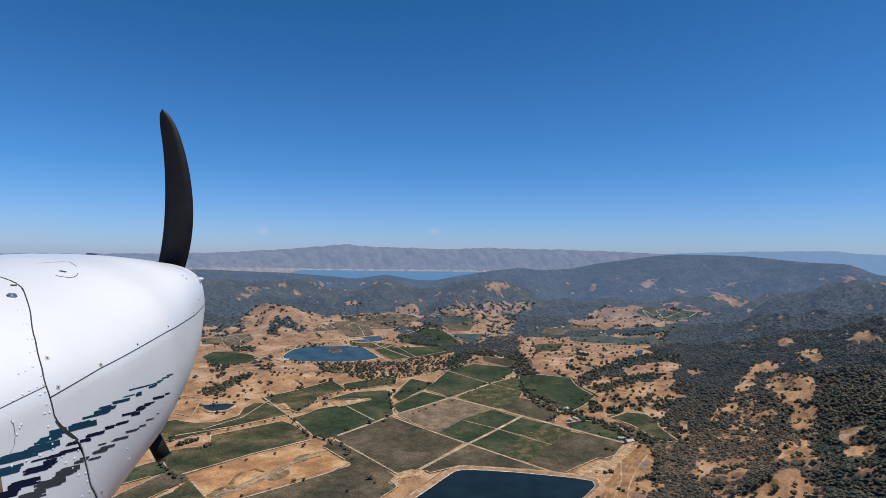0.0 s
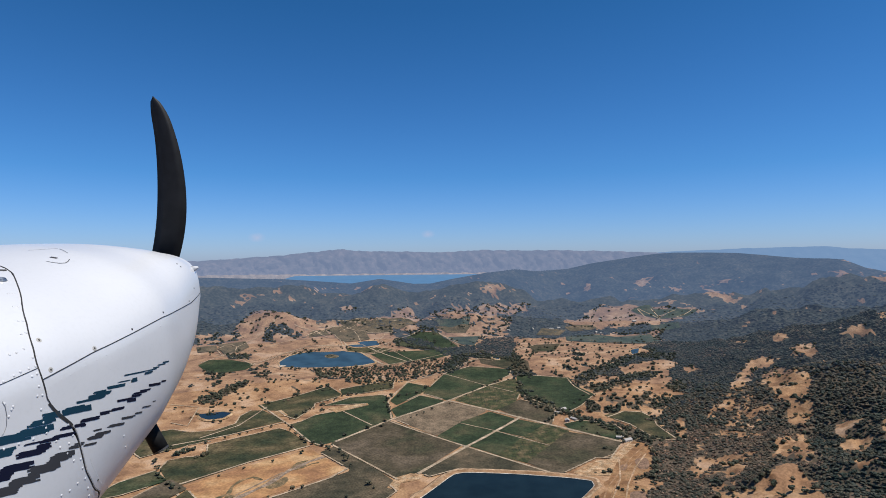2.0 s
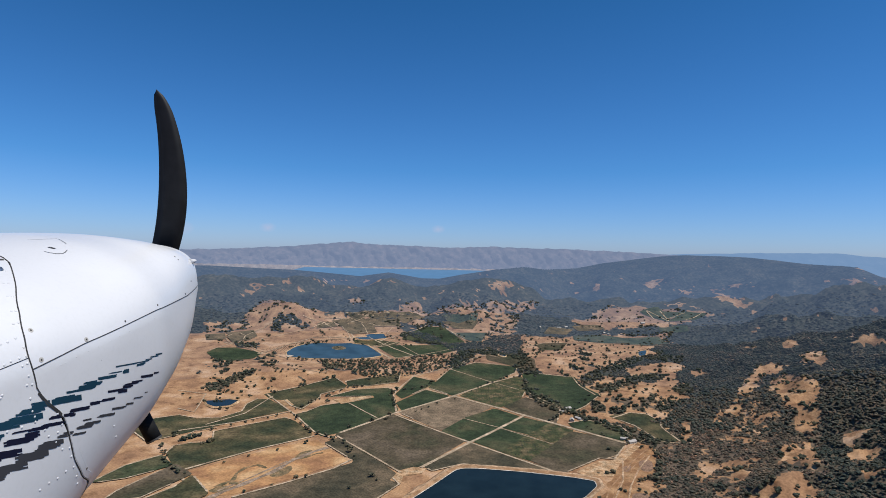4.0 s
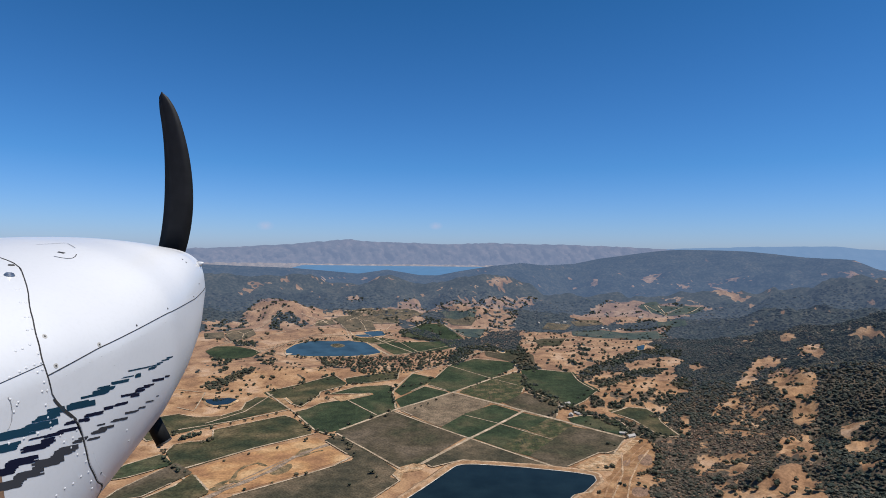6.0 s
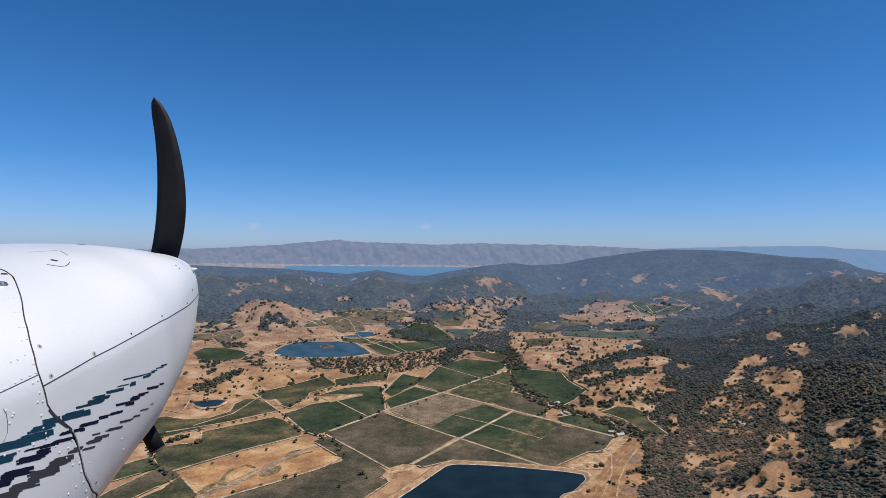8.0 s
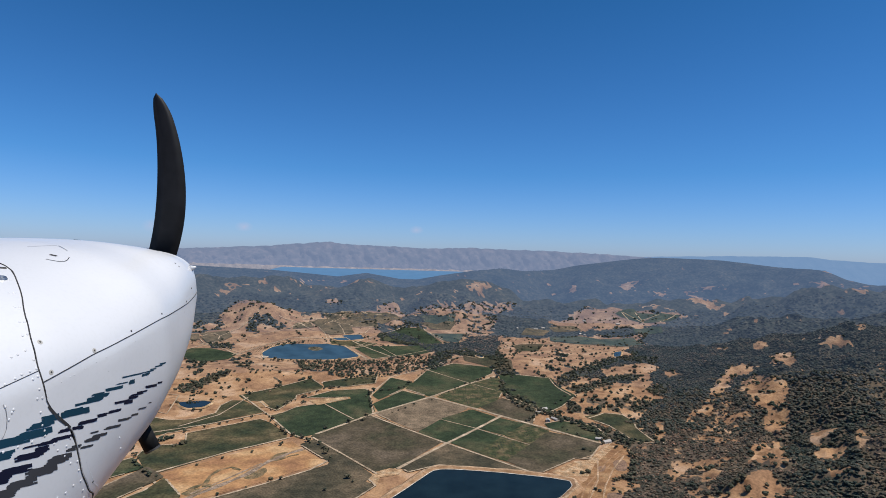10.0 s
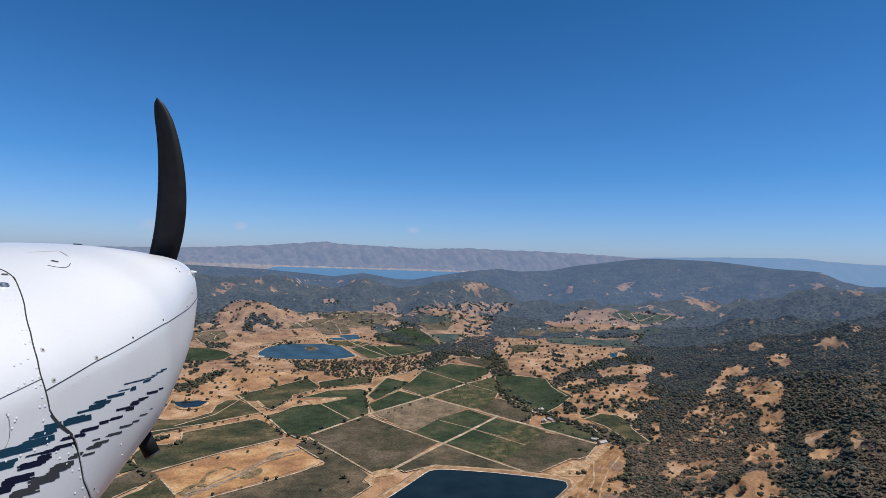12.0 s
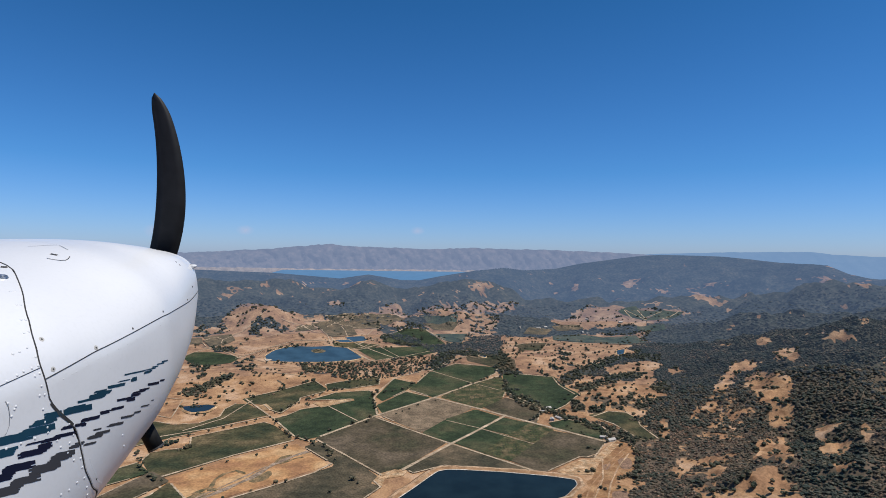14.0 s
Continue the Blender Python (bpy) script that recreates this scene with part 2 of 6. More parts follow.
# Far foliage copies with bluish haze emission mixed in, stronger with distance.
M_BRUSH = [painted_haze(leaves("hazed_hill_brush_leaves", (0.054, 0.065, 0.054), (0.074, 0.083, 0.070), (0.100, 0.096, 0.080), 0.2, 260, 0.2), *k) for k in HAZE_BANDS[:3]] + [painted_haze(leaves("hazed_slope_leaves", (0.027, 0.033, 0.025), (0.047, 0.051, 0.039), (0.112, 0.090, 0.067), 0.45, 60, 0.5), *k) for k in HAZE_BANDS[3:]]
M_BARK = plain("grey_bark", (0.11, 0.085, 0.065), 0.9, 0, 0.3, 0.4, 0.2)


# ---- shapes ----
def part(name, bm, material, parent=None, label="", smooth=False):
    me = bpy.data.meshes.new(name)
    bm.to_mesh(me)
    bm.free()
    me.materials.append(material)
    if smooth:
        me.polygons.foreach_set("use_smooth", [True] * len(me.polygons))
    ob = new(name, me)
    ob.parent = parent
    return tagged(ob, label)


def from_arrays(name, verts, faces, material, smooth=False):
    """One mesh from numpy arrays: verts (n, 3), faces (m, 3 or 4)."""
    me = bpy.data.meshes.new(name)
    k = faces.shape[1]
    me.vertices.add(len(verts))
    me.vertices.foreach_set("co", np.asarray(verts, np.float32).ravel())
    me.loops.add(faces.size)
    me.loops.foreach_set("vertex_index", np.asarray(faces, np.int32).ravel())
    me.polygons.add(len(faces))
    me.polygons.foreach_set("loop_start", np.arange(0, faces.size, k, dtype=np.int32))
    me.polygons.foreach_set("use_smooth", np.full(len(faces), smooth))
    me.update(calc_edges=True)
    me.materials.append(material)
    return new(name, me)


# ---- the lie of the land ----
def step(a, b, t):
    k = np.clip((t - a) / (b - a), 0, 1)
    return k * k * (3 - 2 * k)


def rolling(x, y, size, seed=0):
    """Smooth rolling relief, about -1 to 1, made of crossed waves."""
    out, amp, tot = 0, 1.0, 0.0
    for k in range(5):
        for j in range(3):
            a = 1.7 * k + 2.3 * j + seed * 0.77 + 0.4
            p = 5.1 * j + 3.3 * k + seed
            w = 2 * math.pi / size
            u = (x * math.cos(a) + y * math.sin(a)) * w
            v = (-x * math.sin(a) + y * math.cos(a)) * w
            out = out + amp * np.sin(u + p + 1.3 * np.sin(0.6 * v + p * 2))
        tot += amp * 1.9
        amp *= 0.55
        size *= 0.47
    return out / tot


HILL_AZ = [-26, -23, -18.6, -15.5, -12.4, -9.1, -6.3, -3, -1.3, 0.9, 4.2, 7, 9.2, 12, 14.6, 17.2, 19.7, 21.7, 25, 27, 29, 31, 33, 34.7, 36.1, 37.5, 41]
HILL_DROP = [28.4, 27.4, 30.3, 31.8, 35.8, 40.6, 33.0, 42.1, 42.1, 34.3, 24.5, 18.6, 22.5, 19.6, 9.8, 2.9, -3.9, -6.9, -5.9, -4.9, -1.0, 3.9, 5.9, 7.8, 22.5, 30.3, 38.2]


def floor_z(r):
    return 118 * np.clip((r - 1300) / 1500, 0, 1.2) ** 1.6


def crest(az):
    r = 3250 + 950 * step(4, 14, az) - 700 * step(29, 37, az)
    return r, EYE_H - np.interp(az, HILL_AZ, HILL_DROP) / 1000 * r * np.cos(np.radians(az))


def height(x, y):
    x, y = np.asarray(x, float), np.asarray(y, float)
    r, az = np.hypot(x, y), np.degrees(np.arctan2(x, y))
    z = floor_z(r)
    # the wooded hillside
    s = x - (450 + 0.46 * (y - 1216)) + 45 * rolling(x, y, 420, 3)
    s = np.where(y > -800, s, s * 0 - 1)
    side = 0.24 * (np.sqrt(np.maximum(s, 0) ** 2 + 60 ** 2) - 60)
    side = 290 * (1 - np.exp(-side / 290))
    z = z + side + step(60, 400, s) * 34 * rolling(x, y, 520, 5)
    z = z - step(40, 200, s) * 9 * (1 - np.minimum((np.sqrt(rolling(x, y, 300, 11) ** 2 + 0.012) - 0.11) * 2.6, 1)) ** 2
    # dry knolls in the valley
    z = z + 38 * np.exp(-((x + 728) / 100) ** 2 - ((y - 2560) / 100) ** 2)
    z = z + 24 * np.exp(-((x + 470) / 160) ** 2 - ((y - 2330) / 110) ** 2)
    z = z + 20 * np.exp(-((x - 330) / 170) ** 2 - ((y - 2050) / 120) ** 2)
    z = z + 14 * np.exp(-((x + 560) / 260) ** 2 - ((y - 1850) / 90) ** 2)
    z = z + 16 * np.exp(-((x - 480) / 130) ** 2 - ((y - 1640) / 100) ** 2)
    # the ring of hills
    rt, zt = crest(az)
    k = np.clip((r - 2550) / (rt - 2550), 0, 1)
    level = 1 - 0.92 * np.exp(-((x - 1000) / 230) ** 2 - ((y - 2680) / 190) ** 2)     # the flat farmed head of the valley
    up = z + (zt - z) * (k * (0.45 + 0.55 * k)) + 40 * level * rolling(x, y, 460, 8) * np.sin(np.pi * np.clip(k, 0, 1)) ** 0.7
    z = np.where(r > 2550, up, z)
    z = np.where(r > rt, zt - 0.28 * (r - rt), z)
    return z


def inside(poly, x, y):
    """Which of the points lie in the outline."""
    hit = np.zeros(np.shape(x), bool)
    for (x0, y0), (x1, y1) in zip(poly, poly[1:] + poly[:1]):
        if y0 != y1:
            hit ^= ((y0 > y) != (y1 > y)) & (x < (x1 - x0) * (y - y0) / (y1 - y0) + x0)
    return hit


WOODS, CLEARINGS = [], []


def wood(share, poly):
    WOODS.append((share, poly))


def clearing(poly):
    CLEARINGS.append(poly)


wood(0.22, [(-730 + round(185 * math.cos(k * 0.5236)), 2550 + round(175 * math.sin(k * 0.5236))) for k in range(12)])
wood(0.22, [(-788, 1815), (-411, 1878), (-322, 1793), (-500, 1628), (-652, 1520)])
wood(0.05, [(-969, 2258), (-831, 2470), (-788, 2525), (-709, 2552), (-581, 2653), (-382, 2711), (-120, 2798), (-37, 2698), (309, 2722), (300, 2536), (175, 2355), (-184, 2246), (-928, 2162)])
wood(0.06, [(692, 2762), (888, 2873), (1180, 2645), (1053, 2558), (922, 2265), (490, 2318), (573, 2711)])
wood(0.86, [(401, 1900), (554, 2052), (686, 2186), (801, 2302), (1084, 2431), (1198, 2243), (985, 1829), (772, 1503), (556, 1063), (473, 1149), (522, 1300), (522, 1403), (535, 1465), (580, 1558), (649, 1615), (707, 1781), (586, 1840), (468, 1871)])
wood(0.85, [(553, 2620), (694, 2573), (786, 2543), (917, 2560), (884, 2497), (726, 2466), (521, 2466)])
wood(0.88, [(295, 2843), (593, 2806), (533, 2522), (423, 2455), (277, 2444), (217, 2575)])
wood(0.3, [(669, 2672), (831, 2688), (794, 2568), (656, 2619)])
wood(0.9, [(-771, 2474), (-761, 2510), (-737, 2518), (-720, 2450), (-697, 2346), (-736, 2402)])
wood(0.9, [(-737, 2526), (-695, 2518), (-627, 2474), (-620, 2422), (-682, 2462), (-719, 2482)])
wood(0.62, [(-626, 2494), (-580, 2494), (-576, 2450), (-621, 2474)])
wood(0.9, [(-523, 1874), (-500, 1878), (-455, 1794), (-455, 1758), (-498, 1814)])
wood(0.9, [(-578, 1798), (-540, 1782), (-523, 1754), (-542, 1742)])
wood(0.5, [(-1037, 2415), (-867, 2505), (-859, 2446), (-973, 2293)])
wood(0.9, [(-824, 2194), (-736, 2188), (-715, 2126), (-790, 2133)])
wood(0.95, [(-223, 2423), (-202, 2547), (-124, 2589), (-95, 2689), (-56, 2611), (-98, 2565), (-166, 2458), (-188, 2350)])
wood(0.9, [(-188, 2350), (-78, 2338), (36, 2303), (150, 2319), (149, 2247), (35, 2268), (-87, 2285)])
wood(0.9, [(-76, 2677), (-31, 2679), (-22, 2551), (-48, 2562)])
wood(0.92, [(48, 2321), (151, 2337), (193, 2245), (177, 2106), (101, 2162), (35, 1969), (-23, 1957), (16, 2087), (34, 2200)])
wood(0.5, [(161, 2498), (295, 2492), (249, 2297), (149, 2301)])
wood(0.9, [(166, 2301), (350, 2155), (282, 1877), (226, 1908), (213, 1963), (240, 2029), (160, 2152)])
wood(0.89, [(-363, 2018), (-170, 2072), (-50, 2151), (34, 2150), (-27, 1957), (-153, 1858), (-253, 1800), (-317, 1863)])
wood(0.89, [(-460, 2011), (-344, 2019), (-318, 1893), (-410, 1871)])
wood(0.92, [(-711, 1676), (-670, 1785), (-593, 1872), (-570, 1832), (-629, 1768), (-659, 1670), (-676, 1616)])
wood(0.6, [(-680, 2022), (-641, 2088), (-563, 1895), (-604, 1849)])
wood(0.16, [(-640, 1849), (-493, 1910), (-411, 1878), (-459, 1778), (-583, 1735)])
wood(0.95, [(226, 1908), (259, 1701), (310, 1578), (338, 1530), (266, 1545), (218, 1704)])
wood(0.95, [(323, 1531), (362, 1507), (394, 1462), (425, 1444), (459, 1398), (482, 1349), (517, 1321), (462, 1293), (414, 1343), (375, 1442), (325, 1487)])
wood(0.9, [(403, 1825), (464, 1928), (568, 2031), (689, 2161), (805, 2248), (802, 2180), (684, 2082), (578, 1964), (483, 1858), (410, 1778)])
wood(0.9, [(426, 1735), (476, 1846), (586, 1898), (572, 1841), (454, 1707)])
wood(0.36, [(325, 1540), (429, 1651), (620, 1734), (580, 1558), (546, 1486), (515, 1525), (422, 1510)])
wood(0.2, [(267, 2351), (583, 2328), (689, 2228), (578, 1997), (395, 1873), (279, 1953)])
wood(0.55, [(495, 2291), (556, 2312), (488, 1988), (407, 1926)])
wood(0.5, [(164, 2547), (366, 2561), (327, 2461), (175, 2355)])
wood(0.64, [(721, 1567), (796, 1578), (819, 1454), (791, 1381), (664, 1244), (598, 1286)])
wood(0.64, [(527, 1297), (612, 1147), (526, 1004), (437, 1075)])
wood(0.72, [(381, 1169), (448, 1253), (522, 1315), (547, 1300), (404, 961), (347, 970)])
RAVINE = [(1026, 1619), (1490, 1926), (645, 835), (567, 860), (669, 1037), (857, 1353)]
wood(0.88, RAVINE)
wood(0.8, [(1393, 2139), (1746, 2242), (1248, 1604), (1037, 1617)])
wood(0.06, [(348, 1291), (427, 1308), (317, 971), (243, 971)])
wood(0.12, [(-662, 1319), (-533, 1324), (-504, 1252), (-575, 1217), (-627, 1249)])
wood(0.3, [(-837, 1973), (-655, 1947), (-692, 1844), (-783, 1826)])
clearing([(1010, 1903), (1050, 1833), (1015, 1796), (988, 1818), (922, 1743), (857, 1688), (788, 1587), (825, 1679), (890, 1765)])
clearing([(951, 1725), (975, 1694), (944, 1571), (927, 1484), (871, 1399), (850, 1386), (855, 1369), (831, 1335), (780, 1297), (790, 1348), (823, 1386), (841, 1430), (844, 1494), (892, 1623)])
clearing([(719, 1249), (757, 1244), (787, 1271), (769, 1224), (656, 1036), (640, 1029), (637, 1072), (625, 1107), (650, 1153)])
clearing([(570, 1004), (598, 989), (605, 967), (575, 891), (571, 872), (479, 932), (507, 979), (536, 980)])
clearing([(855, 1270), (866, 1246), (839, 1179), (815, 1160), (810, 1096), (788, 1079), (721, 1026), (796, 1163), (800, 1192)])
clearing([(683, 973), (723, 1010), (687, 919), (671, 918), (659, 935)])
clearing([(1137, 1878), (1201, 1927), (1228, 1914), (1097, 1716), (1113, 1828)])
clearing([(803, 1966), (845, 1957), (830, 1905), (790, 1892)])
clearing([(535, 1164), (558, 1093), (547, 1062), (529, 1067), (532, 1113)])
clearing([(466, 1004), (489, 986), (498, 947), (479, 932), (433, 943)])
clearing([(597, 1487), (599, 1443), (543, 1315), (522, 1315)])
clearing([(859, 1141), (880, 1139), (825, 1068), (826, 1092)])
clearing([(749, 1561), (758, 1533), (713, 1451), (717, 1491)])
clearing([(479, 1138), (518, 1164), (511, 1127), (463, 1082)])
clearing([(595, 1990), (810, 2091), (809, 1980), (704, 1915), (590, 1852)])
clearing([(733, 2795), (834, 2931), (742, 2748), (712, 2759)])
clearing([(575, 2721), (736, 2726), (858, 2689), (968, 2631), (1046, 2572), (924, 2580), (896, 2537), (847, 2579), (699, 2590), (593, 2682)])
clearing([(740, 2472), (871, 2501), (983, 2474), (954, 2368), (860, 2402)])
clearing([(855, 2766), (921, 2802), (1063, 2745), (1177, 2638), (1148, 2620), (1085, 2698), (904, 2750)])
clearing([(561, 2285), (649, 2321), (747, 2273), (779, 2176), (651, 2108), (537, 2065), (517, 2151)])
clearing([(351, 2460), (509, 2409), (627, 2323), (504, 2281), (398, 1975), (294, 1927), (267, 2259)])
clearing([(248, 2640), (313, 2646), (289, 2546), (212, 2526)])
clearing([(55, 2024), (112, 2125), (132, 2102), (95, 2018)])
clearing([(-502, 2790), (-476, 2826), (-410, 2791), (-426, 2755)])
clearing([(-254, 2767), (-205, 2913), (-145, 2854), (-107, 2813)])
clearing([(-120, 2798), (42, 2711), (86, 2830), (211, 2835), (350, 2960), (336, 2911), (178, 2750), (42, 2686)])
clearing([(783, 3252), (809, 3270), (852, 3297), (810, 3186)])
clearing([(1461, 3190), (1502, 3034), (1494, 2925), (1468, 3088)])
clearing([(1392, 3153), (1342, 2834), (1395, 2685), (1308, 2722), (1282, 2812)])
clearing([(1880, 2760), (1910, 2741), (1743, 2474), (1717, 2479)])
clearing([(1070, 2120), (1103, 2104), (1079, 2067)])
clearing([(596, 1814), (700, 1856), (708, 1762), (641, 1616), (517, 1575), (447, 1599), (398, 1531), (330, 1562), (400, 1662), (453, 1678)])
clearing([(461, 1840), (513, 1900), (567, 1867), (518, 1791), (459, 1764)])
clearing([(1184, 2101), (1218, 2091), (1207, 2030), (1161, 2026)])
clearing([(1283, 1913), (1326, 1893), (1371, 1879), (1361, 1829), (1309, 1870)])
clearing([(-1015, 2851), (-974, 2893), (-932, 2853), (-990, 2819)])
clearing([(166, 3034), (287, 3056), (358, 3027), (252, 3000)])
clearing([(-719, 3012), (-567, 3147), (-673, 3072)])
clearing([(1949, 2670), (1819, 2350), (1758, 2361)])
clearing([(1122, 3412), (1200, 3351), (1184, 3253), (1125, 3323)])
clearing([(1201, 3099), (1291, 3172), (1196, 2897)])
clearing([(1052, 2938), (1180, 2675), (1052, 2860)])
clearing([(659, 1893), (755, 1951), (713, 1823), (632, 1767)])

BRUSHY = [(535, 1582), (695, 1794), (844, 1914), (941, 1866), (917, 1658), (847, 1442), (793, 1306), (620, 1142), (555, 1146), (456, 1046), (418, 1170)]
SPOTS_OPEN = []


def spot(x, y, across, deep):
    """A small opening of dry grass or rock in the brush of the hills."""
    SPOTS_OPEN.append((math.hypot(x, y), math.atan2(x, y), across / 2, deep / 2))


spot(-1006, 2877, 49, 29)
spot(-959, 2849, 36, 50)
spot(-1013, 2781, 22, 26)
spot(-915, 2885, 43, 37)
spot(-845, 2953, 56, 26)
spot(-707, 3001, 75, 26)
spot(-666, 3037, 25, 26)
spot(-585, 3137, 26, 26)
spot(-473, 3137, 51, 28)
spot(-533, 2961, 36, 64)
spot(-459, 2801, 63, 40)
spot(-638, 2825, 22, 26)
spot(-768, 2901, 36, 32)
spot(-689, 2885, 22, 41)
spot(-376, 2730, 22, 26)
spot(-836, 2873, 22, 26)
spot(-619, 3001, 22, 44)
spot(-401, 3061, 75, 26)
spot(-318, 3029, 49, 28)
spot(-56, 3017, 43, 26)
spot(12, 2941, 22, 26)
spot(119, 2977, 48, 36)
spot(203, 2993, 30, 26)
spot(155, 3205, 26, 26)
spot(191, 3205, 22, 26)
spot(480, 3113, 22, 28)
spot(-266, 2889, 23, 26)
spot(-139, 3001, 42, 44)
spot(36, 2865, 23, 26)
spot(366, 3049, 25, 26)
spot(122, 2917, 29, 28)
spot(262, 2993, 36, 26)
spot(390, 2862, 22, 26)
spot(940, 3513, 22, 37)
spot(1023, 3513, 22, 33)
spot(823, 3265, 27, 78)
spot(780, 3241, 22, 26)
spot(716, 3309, 41, 26)
spot(724, 3533, 22, 26)
spot(1208, 3373, 29, 42)
spot(1235, 3285, 22, 26)
spot(1140, 3309, 28, 110)
spot(1143, 3197, 24, 46)
spot(971, 3085, 36, 26)
spot(793, 3009, 22, 26)
spot(1322, 3185, 22, 26)
spot(1256, 3061, 22, 103)
spot(1396, 3061, 54, 48)
spot(1291, 2821, 31, 26)
spot(483, 3109, 22, 26)
spot(514, 2826, 22, 36)
spot(608, 2790, 22, 32)
spot(1825, 3428, 23, 26)
spot(1500, 3021, 123, 26)
spot(1402, 3013, 40, 48)
spot(1343, 2761, 100, 53)
spot(1486, 2717, 27, 110)
spot(1342, 2585, 47, 94)
spot(1248, 2566, 23, 26)
spot(1611, 2733, 23, 41)
spot(1199, 2310, 31, 26)
spot(1323, 2309, 22, 26)
spot(2058, 2952, 73, 60)
spot(1880, 2717, 43, 47)
spot(2050, 2772, 28, 84)
spot(1739, 2373, 22, 26)
spot(1659, 2289, 28, 26)
spot(1470, 1941, 22, 110)
spot(1987, 2613, 33, 40)
spot(1797, 2801, 27, 26)
spot(1460, 2329, 22, 26)
spot(1477, 2273, 22, 26)
spot(1195, 2046, 24, 26)
spot(1319, 1933, 28, 38)
spot(1357, 1881, 23, 26)
spot(1210, 1922, 27, 42)

GROVES = [
    (0.9, [(-224, 2726), (-64, 2710), (81, 2670), (92, 2626), (-36, 2638), (-217, 2638), (-314, 2590), (-378, 2682)]),
    (0.9, [(236, 2746), (339, 2862), (499, 2897), (569, 2826), (523, 2662), (431, 2506), (294, 2486), (281, 2638)]),
    (0.9, [(479, 3141), (716, 2805), (797, 2953), (687, 2742), (567, 2682), (518, 2570), (380, 2490)]),
    (0.85, [(401, 2546), (575, 2602), (754, 2518), (908, 2538), (997, 2574), (1006, 2534), (830, 2454), (665, 2462), (396, 2438)]),
    (0.9, [(1019, 2566), (1123, 2634), (1139, 2526), (978, 2102), (856, 2210), (887, 2382)]),
    (0.62, [(-248, 2698), (-174, 2574), (-94, 2454), (14, 2314), (106, 2358), (134, 2250), (34, 2186), (-54, 2314), (-149, 2382), (-222, 2546)]),
    (0.45, [(146, 2450), (233, 2486), (305, 2514), (294, 2350), (231, 2094), (145, 2242), (123, 2338)]),
    (0.75, [(222, 2546), (446, 2594), (424, 2466), (329, 2474)]),
]
# belts and clumps of large oaks on the grass beside the creek
BELTS = [
    [(404, 1854), (441, 1910), (506, 1970), (604, 2086), (713, 2170), (807, 2158), (851, 2126), (811, 2042), (737, 2078), (685, 2106), (591, 1974), (522, 1934), (469, 1874), (422, 1802)],
    [(443, 1746), (491, 1818), (550, 1838), (586, 1898), (658, 1926), (707, 1922), (674, 1850), (606, 1846), (580, 1802), (530, 1770), (467, 1690), (430, 1674)],
    [(380, 1602), (408, 1610), (431, 1578), (408, 1530), (381, 1542)],
    [(444, 1606), (473, 1634), (474, 1602), (453, 1582)],
    [(495, 1562), (538, 1622), (595, 1710), (596, 1666), (567, 1598), (518, 1562), (490, 1538)],
    [(559, 1578), (604, 1630), (648, 1646), (625, 1602), (565, 1538), (545, 1538)],
    [(672, 1766), (726, 1814), (760, 1810), (707, 1710), (691, 1726), (663, 1726)],
    [(482, 1610), (505, 1618), (479, 1550), (462, 1546)],
]
# dry grass at the valley head and on the slope
MEADOWS = [
    (0.75, [(-78, 2850), (17, 2825), (156, 2853), (333, 2937), (464, 2961), (410, 2870), (257, 2738), (94, 2678), (-37, 2734)]),
    (0.75, [(123, 2666), (177, 2742), (311, 2738), (314, 2650), (278, 2558), (165, 2558)]),
    (0.5, [(930, 1715), (985, 1735), (982, 1640), (965, 1560), (972, 1538), (925, 1470), (871, 1385), (846, 1340), (790, 1280), (782, 1330), (833, 1408), (845, 1450), (872, 1560), (900, 1610)]),
    (0.5, [(797, 1606), (891, 1762), (1002, 1898), (1055, 1878), (1051, 1834), (983, 1750), (938, 1754), (811, 1586)]),
    (0.3, [(1144, 1930), (1233, 1922), (1127, 1750), (1097, 1822)]),
]
OPEN = []


